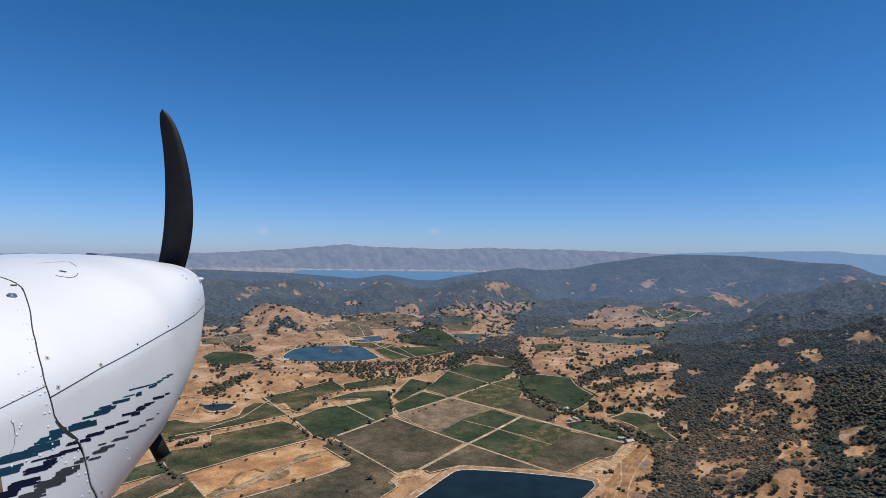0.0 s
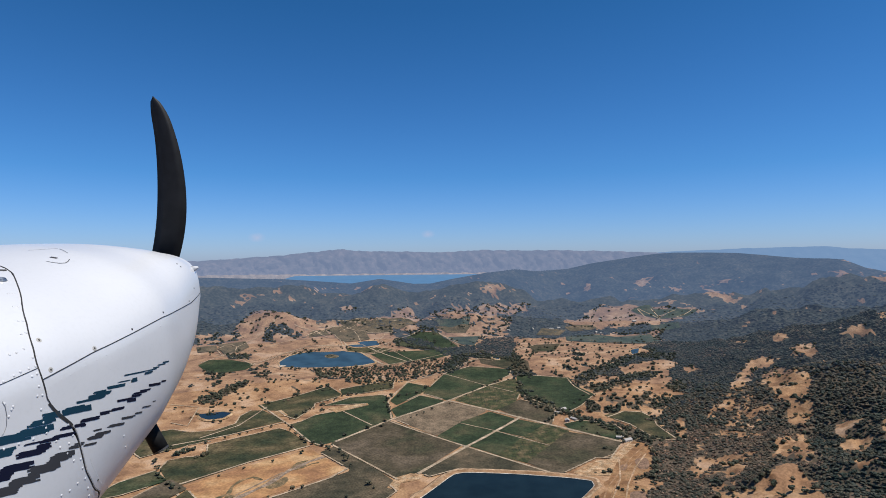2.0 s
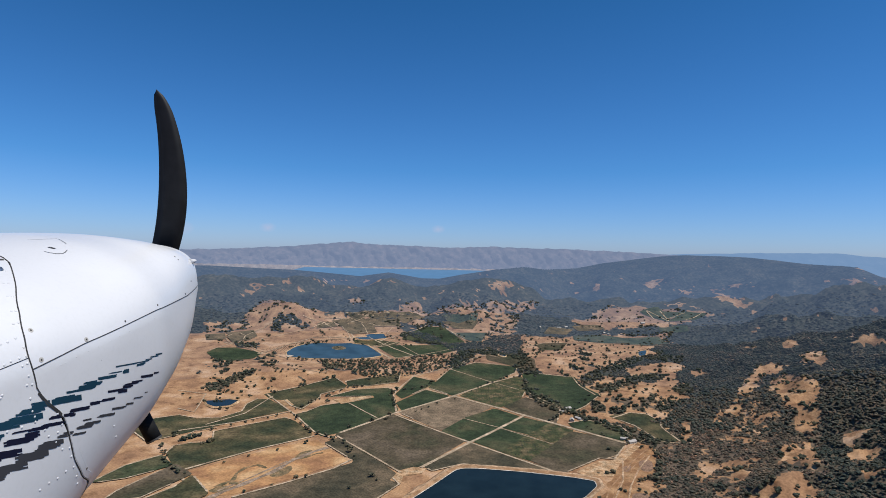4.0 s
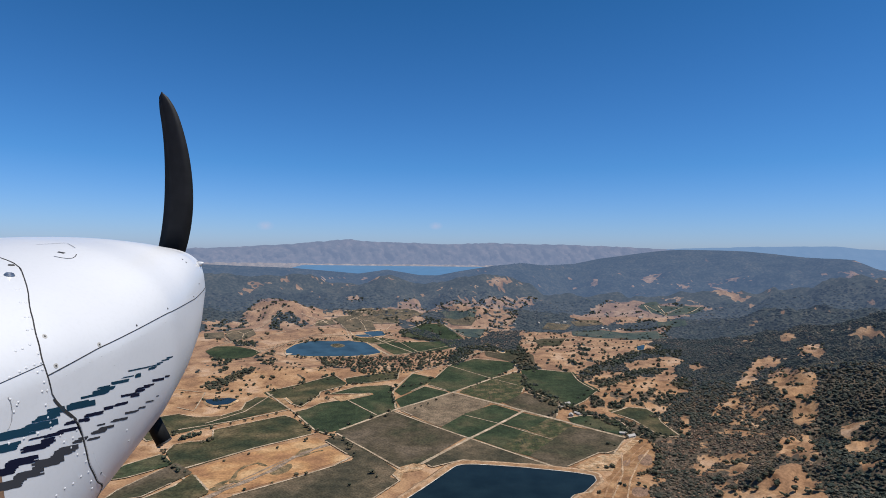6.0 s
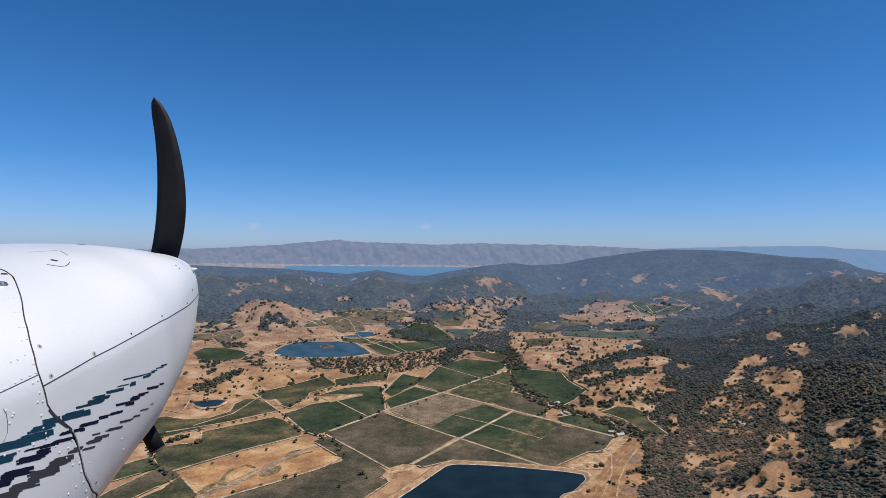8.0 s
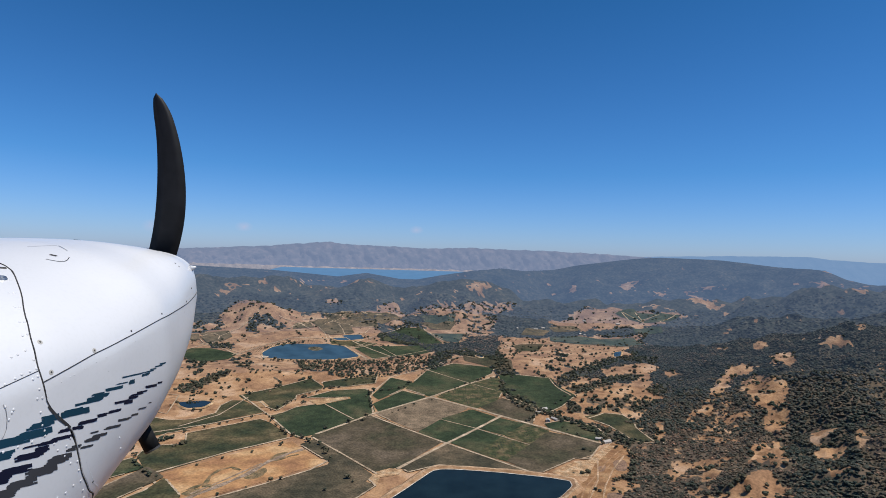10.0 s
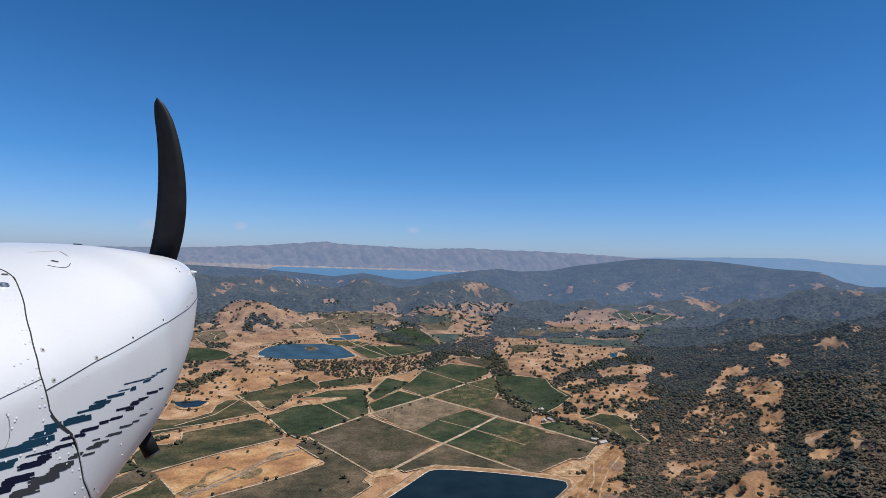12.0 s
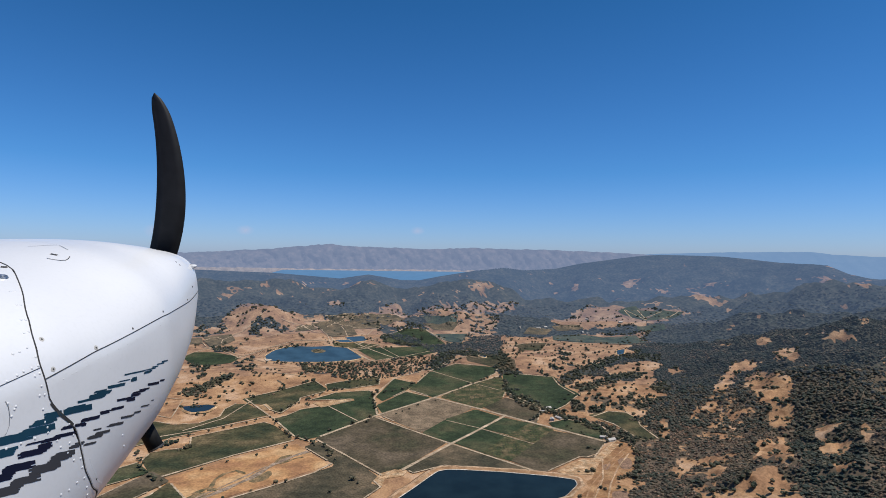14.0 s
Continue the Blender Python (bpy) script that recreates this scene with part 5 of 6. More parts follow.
def oak_tree(seed):
    """One oak: a leaning trunk with limbs and a crown of clumps, ten metres wide."""
    rng = random.Random(seed)
    root = new("oak_tree")
    bm = bmesh.new()
    def limb(a, b, ra, rb):
        d = Vector(b) - Vector(a)
        r = bmesh.ops.create_cone(bm, cap_ends=True, segments=6, radius1=ra, radius2=rb, depth=d.length)
        m = Matrix.Translation((Vector(a) + Vector(b)) / 2) @ d.to_track_quat("Z", "Y").to_matrix().to_4x4()
        bmesh.ops.transform(bm, matrix=m, verts=r["verts"])
    top = (0.4 * rng.random(), 0.4 * rng.random(), 3.0)
    limb((0, 0, -0.6), top, 0.5, 0.34)
    for i in range(4):
        a = i * 1.57 + rng.random()
        limb(top, (math.cos(a) * 2.4, math.sin(a) * 2.4, 5.0 + rng.random()), 0.26, 0.1)
    part("trunk", bm, M_BARK, root)
    bm = bmesh.new()
    for i in range(11):
        a, d, s = rng.random() * 6.28, 3.6 * rng.random() ** 0.6, 1.5 + 0.9 * rng.random()
        blob(bm, (math.cos(a) * d, math.sin(a) * d, 3.9 + 2.9 * rng.random() - 0.2 * d), (s, s, s * 0.8), rng, 1)
    part("crown", bm, M_VALLEY_OAK, root)
    return tagged(root, "rounded dark green oak on dry grass", "tree", "oaks of the valley")


OAKS = [oak_tree(s) for s in range(5)]
placed = [0]


def oak_at(x, y, size, z=None):
    i = placed[0]
    placed[0] += 1
    m = Matrix.Translation((x, y, float(height(x, y)) if z is None else z)) @ Matrix.Rotation(i * 2.4, 4, "Z")
    o = OAKS[i] if i < 5 else copy_thing(OAKS[i % 5], m)
    o.matrix_world = m
    o.scale = (size, size, size * (0.85 + 0.1 * (i % 4)))


def tree_line(count, pts):
    """Trees strung unevenly along a bank, creek or track."""
    rng = random.Random(len(pts) * 31 + count + int(pts[0][0]))
    c = [Vector(p) for p in pts]
    if len(c) < 2:
        return
    total = sum((b - a).length for a, b in zip(c, c[1:]))
    for k in range(count):
        d = total * (k + rng.random()) / count
        for a, b in zip(c, c[1:]):
            if d <= (b - a).length:
                p = a + (b - a) * d / max((b - a).length, 1e-6)
                oak_at(p.x + rng.uniform(-5, 5), p.y + rng.uniform(-5, 5), 0.62 + 0.85 * rng.random() ** 1.7)
                break
            d -= (b - a).length


for mx, my, mz in ISLETS:
    for k in range(5):
        oak_at(mx + 17 * math.cos(k * 2.4) * (0.3 + 0.14 * k), my + 14 * math.sin(k * 2.4) * (0.3 + 0.14 * k), 0.45 + 0.09 * (k % 3), mz)
tree_line(20, [(-411, 1481), (-317, 1329), (-264, 1291), (-225, 1254), (-185, 1169)])
tree_line(26, [(-408, 1495), (-370, 1583), (-306, 1701), (-166, 1808), (-155, 1885)])
tree_line(5, [(-336, 1569), (-333, 1594), (-342, 1564)])
tree_line(24, [(-142, 1549), (-168, 1651), (-167, 1705), (-140, 1706), (-75, 1741)])
tree_line(4, [(-138, 1501), (-200, 1420), (-289, 1321)])
tree_line(14, [(-582, 1244), (-567, 1279), (-552, 1287)])
tree_line(14, [(-611, 1217), (-528, 1095), (-497, 1062)])
tree_line(22, [(-697, 1625), (-673, 1705), (-635, 1785), (-595, 1822)])
tree_line(10, [(-575, 2001), (-483, 2025), (-363, 2018), (-288, 2045)])
tree_line(10, [(-602, 2166), (-526, 2205), (-468, 2238)])
tree_line(10, [(-74, 1729), (-4, 1957), (93, 2078)])
tree_line(9, [(60, 1718), (135, 1812), (213, 1881)])
tree_line(20, [(250, 1454), (303, 1542), (318, 1505), (369, 1535)])
tree_line(10, [(397, 1327), (425, 1335), (461, 1326)])
tree_line(5, [(-494, 1068), (-412, 1159), (-297, 1272)])
tree_line(4, [(-368, 983), (-290, 1047), (-241, 1100)])
tree_line(5, [(-121, 1478), (-37, 1574), (26, 1652)])
tree_line(5, [(319, 1444), (367, 1359), (404, 1309)])
tree_line(5, [(-747, 1595), (-630, 1485), (-536, 1467)])
tree_line(3, [(-199, 1411), (-136, 1478)])
tree_line(6, [(-548, 1324), (-492, 1384), (-405, 1459)])
for x, y, k in ((311, 1049, 0.95), (317, 1044, 0.8), (345, 1050, 0.9), (351, 1034, 0.8), (263, 1010, 0.9), (359, 1094, 0.95), (366, 1100, 0.8), (382, 1110, 1.0), (374, 1106, 0.75), (426, 1286, 0.9), (420, 1279, 0.7)):
    oak_at(x, y, k)
tree_line(26, [(446, 1300), (446, 1240), (420, 1160), (396, 1110), (380, 1060)])
tree_line(2, [(541, 978), (555, 978)])
tree_line(2, [(573, 961), (585, 970)])
tree_line(7, [(550, 900), (572, 893), (493, 978), (467, 984)])
tree_line(3, [(-154, 1095), (-129, 1068), (-183, 1017)])
tree_line(12, [(-610, 2158), (-548, 2206), (-458, 2243)])
tree_line(7, [(-556, 2003), (-458, 2004)])
tree_line(5, [(-276, 2368), (-216, 2346)])
tree_line(6, [(-388, 2283), (-339, 2223)])
tree_line(6, [(726, 2466), (874, 2511)])


# ---- farm buildings ----
M_WALL = plain("pale_wall_paint", (0.42, 0.38, 0.31), 0.8, 0, 0.8, 0.12)
M_ROOF = plain("light_metal_roof", (0.36, 0.33, 0.30), 0.85, 0.0, 1.5, 0.12)
M_DARK = plain("dark_opening", (0.05, 0.05, 0.05), 0.6)


def block(bm, size, at):
    r = bmesh.ops.create_cube(bm, size=1.0)
    bmesh.ops.transform(bm, matrix=Matrix.Translation(at) @ Matrix.Diagonal((*size, 1)), verts=r["verts"])


def farm_house(x, y, w, d, h, turn):
    root = new("farm_house")
    root.location, root.rotation_euler = (x, y, float(height(x, y))), (0, 0, turn)
    bm = bmesh.new()
    block(bm, (w, d, h + 1), (0, 0, h / 2 - 0.5))
    part("wall", bm, M_WALL, root)
    bm = bmesh.new()
    e, g = 0.6, h + 0.28 * d
    for s in (-1, 1):
        q = [(-w / 2 - e, s * (d / 2 + e), h - 0.15), (w / 2 + e, s * (d / 2 + e), h - 0.15), (w / 2 + e, 0, g), (-w / 2 - e, 0, g)]
        lo = [bm.verts.new(p) for p in q]
        hi = [bm.verts.new((p[0], p[1], p[2] + 0.2)) for p in q]
        bm.faces.new(lo), bm.faces.new(hi)
        for i in range(4):
            bm.faces.new((lo[i], lo[(i + 1) % 4], hi[(i + 1) % 4], hi[i]))
    bmesh.ops.recalc_face_normals(bm, faces=bm.faces[:])
    part("roof", bm, M_ROOF, root)
    for s in (-1, 1):
        bm = bmesh.new()
        block(bm, (w * 0.16, 0.1, 1.3), (s * w * 0.25, -d / 2 - 0.03, h * 0.55))
        part("window", bm, M_DARK, root)
    bm = bmesh.new()
    block(bm, (1.2, 0.1, 2.1), (0, -d / 2 - 0.03, 1.05))
    part("door", bm, M_DARK, root)
    tagged(root, "pale farm building with a light gabled roof", "building", "farm buildings")


farm_house(297, 1533, 14, 8, 3.2, 0.0)
farm_house(317, 1559, 19, 11, 3.7, 0.7)
farm_house(310, 1470, 15, 10, 4.2, 1.4)
farm_house(330, 1483, 20, 9, 3.2, 2.1)
farm_house(403, 1339, 16, 8, 3.7, 2.8)
farm_house(414, 1319, 21, 11, 4.2, 0.5)
farm_house(392, 2570, 17, 10, 3.2, 1.2)
farm_house(726, 2690, 22, 9, 3.7, 1.9)
farm_house(478, 2572, 18, 8, 4.2, 2.6)
farm_house(513, 2596, 14, 11, 3.2, 0.3)
farm_house(654, 2494, 19, 10, 3.7, 1.0)
farm_house(672, 2473, 15, 9, 4.2, 1.7)
farm_house(283, 2559, 20, 8, 3.2, 2.4)
farm_house(855, 2601, 16, 11, 3.7, 0.1)


# ---- the aeroplane's nose ----
def painted(name, colour, rough, wear, coat=0.25):
    m, n, l, b = nodes_of(name, rough, 0.0, 0.5 if coat else 0.15)
    pos = n.new("ShaderNodeTexCoord").outputs["Object"]
    lo = tuple(v * (1 - wear) for v in colour)
    c = ramp_of(n, l, noise_of(n, l, 0.35, 5, pos), [(0.3, lo), (0.6, colour)])
    c = mix_of(n, l, 0.5, c, ramp_of(n, l, noise_of(n, l, 0.012, 4, pos), [(0.25, (0.93, 0.93, 0.92)), (0.5, (1, 1, 1))]), "MULTIPLY")
    l.new(c, b.inputs["Base Color"])
    b.inputs["Coat Weight"].default_value, b.inputs["Coat Roughness"].default_value = coat, 0.12
    bump_of(n, l, b, noise_of(n, l, 0.25, 3, pos), 0.0015)
    return m


M_WHITE = painted("white_aircraft_paint", (0.645, 0.645, 0.65), 0.34, 0.05)
M_SEAM = plain("dark_seam", (0.035, 0.033, 0.032), 0.7)
M_SEAM_FAINT = plain("faint_panel_gap", (0.22, 0.22, 0.225), 0.7)
M_EDGE_GLINT = plain("painted_edge_glint", (0.42, 0.42, 0.43), 0.5, 0.2, 0.02, 0.2)
M_TEAL = painted("teal_stripe_paint", (0.010, 0.045, 0.075), 0.5, 0.2, 0.0)
M_NAVY = painted("navy_stripe_paint", (0.008, 0.010, 0.028), 0.5, 0.2, 0.0)
M_GREY = painted("charcoal_stripe_paint", (0.050, 0.051, 0.058), 0.5, 0.2, 0.0)
M_BLADE = plain("matt_black_blade", (0.014, 0.014, 0.015), 0.6, 0, 0.05, 0.3, 0.3)
M_STEEL = plain("worn_steel", (0.45, 0.44, 0.43), 0.35, 0.9, 0.01, 0.2)
M_WASHER = plain("dull_washer", (0.42, 0.40, 0.36), 0.5, 0.0, 0.01, 0.2)
M_SOOT = plain("sooty_pipe", (0.010, 0.010, 0.010), 0.75, 0.0, 0.03, 0.4, 0.2)
M_TIP = plain("burnt_pipe_tip", (0.06, 0.055, 0.05), 0.5, 0.3, 0.02, 0.3)

NOSE_C, NOSE_Z = -1.93, -0.567      # centre line and widest height, from the eye
REAR, FRONT = 1.05, 2.24
ST_U = [1.050, 1.467, 1.764, 2.002, 2.145, 2.204, 2.240]
ST_W = [0.700, 0.693, 0.665, 0.586, 0.537, 0.513, 0.496]
ST_T = [-0.260, -0.261, -0.268, -0.298, -0.341, -0.367, -0.369]
ST_B = [-1.285, -1.190, -1.080, -1.003, -0.893, -0.688, -0.605]
ROUND_U, ROUND_N = [1.05, 1.5, 2.0, 2.15, 2.24], [2.35, 1.93, 2.64, 4.2, 3.98]
N_LOW = 2.914


def skin(u, phi, proud=0.0):
    """The nose's surface at u metres ahead; phi runs from the top (0) down the right side to the bottom (180 degrees)."""
    e = min(0.03, max(0.0, (FRONT - u) * 0.5))
    near_u = [u - e, u - e / 2, u, u + e / 2, u + e]
    w, t, b = (float(np.mean(np.interp(near_u, ST_U, s))) + proud for s in (ST_W, ST_T, ST_B))
    b -= 2 * proud
    s, c = math.sin(phi), math.cos(phi)
    n = float(np.mean(np.interp([u - 0.09, u - 0.045, u, u + 0.045, u + 0.09], ROUND_U, ROUND_N))) if c >= 0 else float(np.interp(u, [1.05, 1.45], [4.2, N_LOW]))
    tall = t - NOSE_Z if c >= 0 else NOSE_Z - b
    return Vector((NOSE_C + w * math.copysign(abs(s) ** (2 / n), s), u, NOSE_Z + tall * math.copysign(abs(c) ** (2 / n), c)))


def phi_at(u, z):
    """The angle at which the right side has the height z."""
    lo, hi = 0.0, math.pi
    for _ in range(40):
        mid = (lo + hi) / 2
        if skin(u, mid).z > z:
            lo = mid
        else:
            hi = mid
    return lo


JOINT_Z = [-1.003, -0.946, -0.847, -0.761, -0.694, -0.627, -0.593, -0.533, -0.494, -0.434, -0.381, -0.337, -0.314, -0.298]
JOINT_U = [1.409, 1.360, 1.315, 1.299, 1.287, 1.235, 1.217, 1.212, 1.214, 1.247, 1.307, 1.401, 1.460, 1.508]


def seam_u(z):
    """How far ahead the rear joint runs at the height z: it steps forward low down."""
    return float(np.mean(np.interp([z - 0.012, z, z + 0.012], JOINT_Z, JOINT_U)))


def split_z(u):
    """The height of the split between the upper and lower cowling."""
    return float(np.interp(u, [1.217, 1.304, 1.394, 1.572, 1.745, 2.058], [-0.535, -0.531, -0.526, -0.526, -0.523, -0.553]))


def joint(p):
    p = abs(p) if abs(p) <= math.pi else 2 * math.pi - abs(p)
    return seam_u(skin(1.3, p).z)


def skin_mesh(bm, u0, u1, p0, p1, nu, npn):
    rows = []
    for i in range(nu + 1):
        row = []
        near = 1.23 + (FRONT - 1.23) * i / nu
        q0, q1 = (p0(near), p1(near)) if callable(p0) else (p0, p1)
        for j in range(npn + 1):
            p = q0 + (q1 - q0) * j / npn
            a = u0(p) if callable(u0) else u0
            b = u1(p) if callable(u1) else u1
            row.append(bm.verts.new(skin(a + (b - a) * (i / nu), p)))
        rows.append(row)
    for a, b in zip(rows, rows[1:]):
        for j in range(npn):
            bm.faces.new((a[j], a[j + 1], b[j + 1], b[j]))
    bmesh.ops.recalc_face_normals(bm, faces=bm.faces[:])


def split_phi(u):
    return phi_at(u, split_z(u))


nose = new("aeroplane_nose")
nose.matrix_world = pose(0, 0, EYE_H, 10, 0, -9)
bm = bmesh.new()
skin_mesh(bm, REAR, lambda p: joint(p) - 0.002, 0, 2 * math.pi, 12, 120)
body = part("fuselage_skin", bm, M_WHITE, nose, "white riveted metal skin behind the cowling", True)
bm = bmesh.new()
skin_mesh(bm, lambda p: joint(p) + 0.002, FRONT, lambda u: -split_phi(u), split_phi, 60, 56)
upper = part("upper_cowling", bm, M_WHITE, nose, "glossy white upper engine cowling", True)
bm = bmesh.new()
skin_mesh(bm, lambda p: joint(p) + 0.002, FRONT, split_phi, lambda u: 2 * math.pi - split_phi(u), 60, 72)
lower = part("lower_cowling", bm, M_WHITE, nose, "white lower engine cowling with broken dark stripes", True)
# front of the nose: a rolled lip and a dark opening behind it
bm = bmesh.new()
rings = []
for du, k in ((0.0, 1.0), (0.012, 0.985), (0.014, 0.95), (-0.01, 0.90), (-0.12, 0.86)):
    ring = []
    for j in range(96):
        q = skin(FRONT, 2 * math.pi * j / 96)
        mid = Vector((NOSE_C, q.y, NOSE_Z))
        ring.append(bm.verts.new(mid + (q - mid) * k + Vector((0, du, 0))))
    rings.append(ring)
for a, b in zip(rings, rings[1:]):
    for j in range(96):
        bm.faces.new((a[j], a[(j + 1) % 96], b[(j + 1) % 96], b[j]))
bmesh.ops.recalc_face_normals(bm, faces=bm.faces[:])
part("nose_lip", bm, M_WHITE, nose, smooth=True)
bm = bmesh.new()
bm.faces.new([bm.verts.new(Vector((NOSE_C, FRONT - 0.1, NOSE_Z)) + (skin(FRONT, 2 * math.pi * j / 48) - Vector((NOSE_C, FRONT, NOSE_Z))) * 0.88) for j in range(48)])
part("baffle", bm, M_SEAM, nose)
bm = bmesh.new()
bm.faces.new([bm.verts.new(skin(REAR, 2 * math.pi * j / 60)) for j in range(60)])
part("firewall", bm, M_STEEL, nose)
# a small pointed fairing at the upper corner of the lip
bm = bmesh.new()
r = bmesh.ops.create_cone(bm, cap_ends=True, segments=12, radius1=0.015, radius2=0.004, depth=0.028)
tip_at = skin(2.215, phi_at(2.215, -0.445))
bmesh.ops.transform(bm, matrix=Matrix.Translation(tip_at + Vector((0.005, 0.01, 0.0))) @ Matrix.Rotation(radians(75), 4, "Y"), verts=r["verts"])
part("lip_point", bm, M_WHITE, nose, smooth=True)


def strip(name, path, width, material, parent, proud=0.0012, label=""):
    """A narrow band laid on the skin along a path of (u, phi)."""
    bm, rows = bmesh.new(), []
    pts = [skin(u, p, proud) for u, p in path]
    for i, q in enumerate(pts):
        d = (pts[min(i + 1, len(pts) - 1)] - pts[max(i - 1, 0)]).normalized()
        n = Vector((q.x - NOSE_C, 0, (q.z - NOSE_Z) * 2)).normalized()
        s = d.cross(n).normalized() * width / 2
        rows.append([bm.verts.new(v) for v in (q - s, q + s)])
    for a, b in zip(rows, rows[1:]):
        bm.faces.new((a[0], a[1], b[1], b[0]))
    return part(name, bm, material, parent, label)


kink = phi_at(1.25, -0.64)
strip("rear_joint", [(joint(p), p) for p in np.linspace(0.0, kink, 90)], 0.0031, M_SEAM, body)
strip("rear_joint", [(joint(p), p) for p in np.linspace(kink, math.pi, 70)], 0.0027, M_SEAM, body)
# Thin light grey strip beside the joint: an edge highlight put into colour.
strip("joint_glint", [(joint(p) + 0.0034, p) for p in np.linspace(kink + 0.03, math.pi, 60)], 0.0016, M_EDGE_GLINT, lower)
strip("split_joint", [(u, split_phi(u)) for u in np.linspace(seam_u(-0.535) + 0.001, FRONT - 0.004, 60)], 0.0030, M_SEAM, upper)
strip("lap_joint", [(u, phi_at(u, -0.504)) for u in np.linspace(1.06, seam_u(-0.504) - 0.001, 12)], 0.0018, M_SEAM, body)


# fasteners and rivets
def dome(radius, flat, segs=8):
    bm = bmesh.new()
    bmesh.ops.create_uvsphere(bm, u_segments=segs, v_segments=5, radius=radius)
    for v in bm.verts:
        v.co.z *= flat
    me = bpy.data.meshes.new("rivet")
    bm.to_mesh(me)
    bm.free()
    return me


def on_skin(u, p):
    a, b, c = skin(u, p), skin(u + 0.004, p), skin(u, p + 0.01)
    n = (b - a).cross(c - a).normalized()
    if n.x * (a.x - NOSE_C) + n.z * (a.z - NOSE_Z) < 0:
        n = -n
    return Matrix.Translation(a) @ n.to_track_quat("Z", "Y").to_matrix().to_4x4()


RIVET, FLUSH, SCREW, WASHER = dome(0.0036, 0.5), dome(0.0019, 0.3), dome(0.0038, 0.35, 10), dome(0.0075, 0.12, 12)
RIVET.materials.append(M_WHITE), FLUSH.materials.append(M_WHITE), SCREW.materials.append(M_SEAM), WASHER.materials.append(M_WASHER)


def studs(name, mesh, places, parent):
    for u, p in places:
        ob = new(name, mesh)
        ob.parent = parent
        ob.matrix_local = on_skin(u, p)


# the row that follows the rear joint, single rows and scattered heads on the side
BY_JOINT = [(1.418, -0.326), (1.349, -0.345), (1.359, -0.348), (1.304, -0.370), (1.314, -0.373), (1.264, -0.398), (1.274, -0.401), (1.234, -0.423), (1.249, -0.424), (1.209, -0.452),
            (1.214, -0.477), (1.189, -0.497), (1.209, -0.498), (1.204, -0.516), (1.199, -0.547), (1.189, -0.568), (1.204, -0.572), (1.194, -0.606)]
ON_SIDE = [(1.184, -0.454), (1.165, -0.453), (1.165, -0.496), (1.145, -0.498), (1.115, -0.501), (1.189, -0.517), (1.100, -0.549), (1.120, -0.565), (1.115, -0.570), (1.105, -0.583)]
IN_STRIPES = [(1.194, -0.640), (1.199, -0.657), (1.199, -0.671), (1.160, -0.667), (1.120, -0.659), (1.080, -0.651), (1.279, -0.718), (1.269, -0.682), (1.264, -0.733), (1.224, -0.706), (1.234, -0.729)]
LOW_ROW = [(1.254, -0.756), (1.274, -0.788), (1.299, -0.797), (1.304, -0.826), (1.314, -0.864), (1.284, -0.860), (1.254, -0.863), (1.224, -0.858), (1.194, -0.860), (1.329, -0.902), (1.339, -0.932)]
for row in (BY_JOINT, ON_SIDE, IN_STRIPES, LOW_ROW):
    studs("rivet", RIVET, [(u, phi_at(u, z)) for u, z in row], body)
studs("rivet", FLUSH, [(u, phi_at(u, split_z(u) - 0.024)) for u in (1.269, 1.299, 1.314, 1.354, 1.399, 1.438, 1.488, 1.533, 1.583, 1.722, 1.80, 1.90, 2.0)] + [(1.443, phi_at(1.443, -0.594))], lower)
studs("rivet", FLUSH, [(joint(p) + 0.024, p) for p in [phi_at(1.3, z) for z in np.linspace(-0.83, -0.98, 12)]], lower)
studs("rivet", FLUSH, [(u, p) for u in np.linspace(1.55, 2.16, 24) for p in (0.012,)], upper)
studs("rivet", RIVET, [(u, phi_at(u, z)) for u, z in [(1.488, -0.826), (1.508, -0.873)]], lower)
SPOTS = [(1.262, -0.448), (1.245, -0.521), (1.404, -0.518), (1.578, -0.515), (1.758, -0.510), (2.037, -0.541), (2.128, -0.510)]
studs("washer", WASHER, [(u, phi_at(u, z)) for u, z in SPOTS[:3]], upper)
studs("fastener", SCREW, [(u, phi_at(u, z)) for u, z in SPOTS], upper)
studs("fastener", SCREW, [(u, phi_at(u, z)) for u, z in [(1.375, -0.905)]], lower)
studs("fastener", SCREW, [(u, phi_at(u, z)) for u, z in [(2.082, -0.399), (2.086, -0.412)]], upper)

# the oil filler door on top and its latch
strip("oil_door_edge", [(u, phi_at(u, z)) for u, z in [(1.626, -0.305), (1.629, -0.309), (1.638, -0.314), (1.653, -0.316), (1.670, -0.314), (1.691, -0.310)]], 0.0024, M_SEAM, upper)
strip("oil_door_latch", [(u, phi_at(u, z)) for u, z in [(1.669, -0.298), (1.670, -0.300), (1.672, -0.303)]], 0.010, M_SEAM, upper)
strip("oil_door_edge", [(u, phi_at(u, z)) for u, z in [(1.697, -0.279), (1.722, -0.281), (1.747, -0.283), (1.777, -0.286)]], 0.0016, M_SEAM_FAINT, upper)
strip("oil_door_edge", [(u, phi_at(u, z)) for u, z in [(1.777, -0.287), (1.757, -0.292), (1.742, -0.297)]], 0.0022, M_SEAM_FAINT, upper)
# the access cover's curved edge on the side, and the wide lap where the joint steps forward
strip("cover_edge", [(u, phi_at(u, z)) for u, z in [(1.095, -0.541), (1.100, -0.555), (1.100, -0.579), (1.095, -0.601), (1.085, -0.615), (1.080, -0.617)]], 0.0014, M_SEAM_FAINT, body)
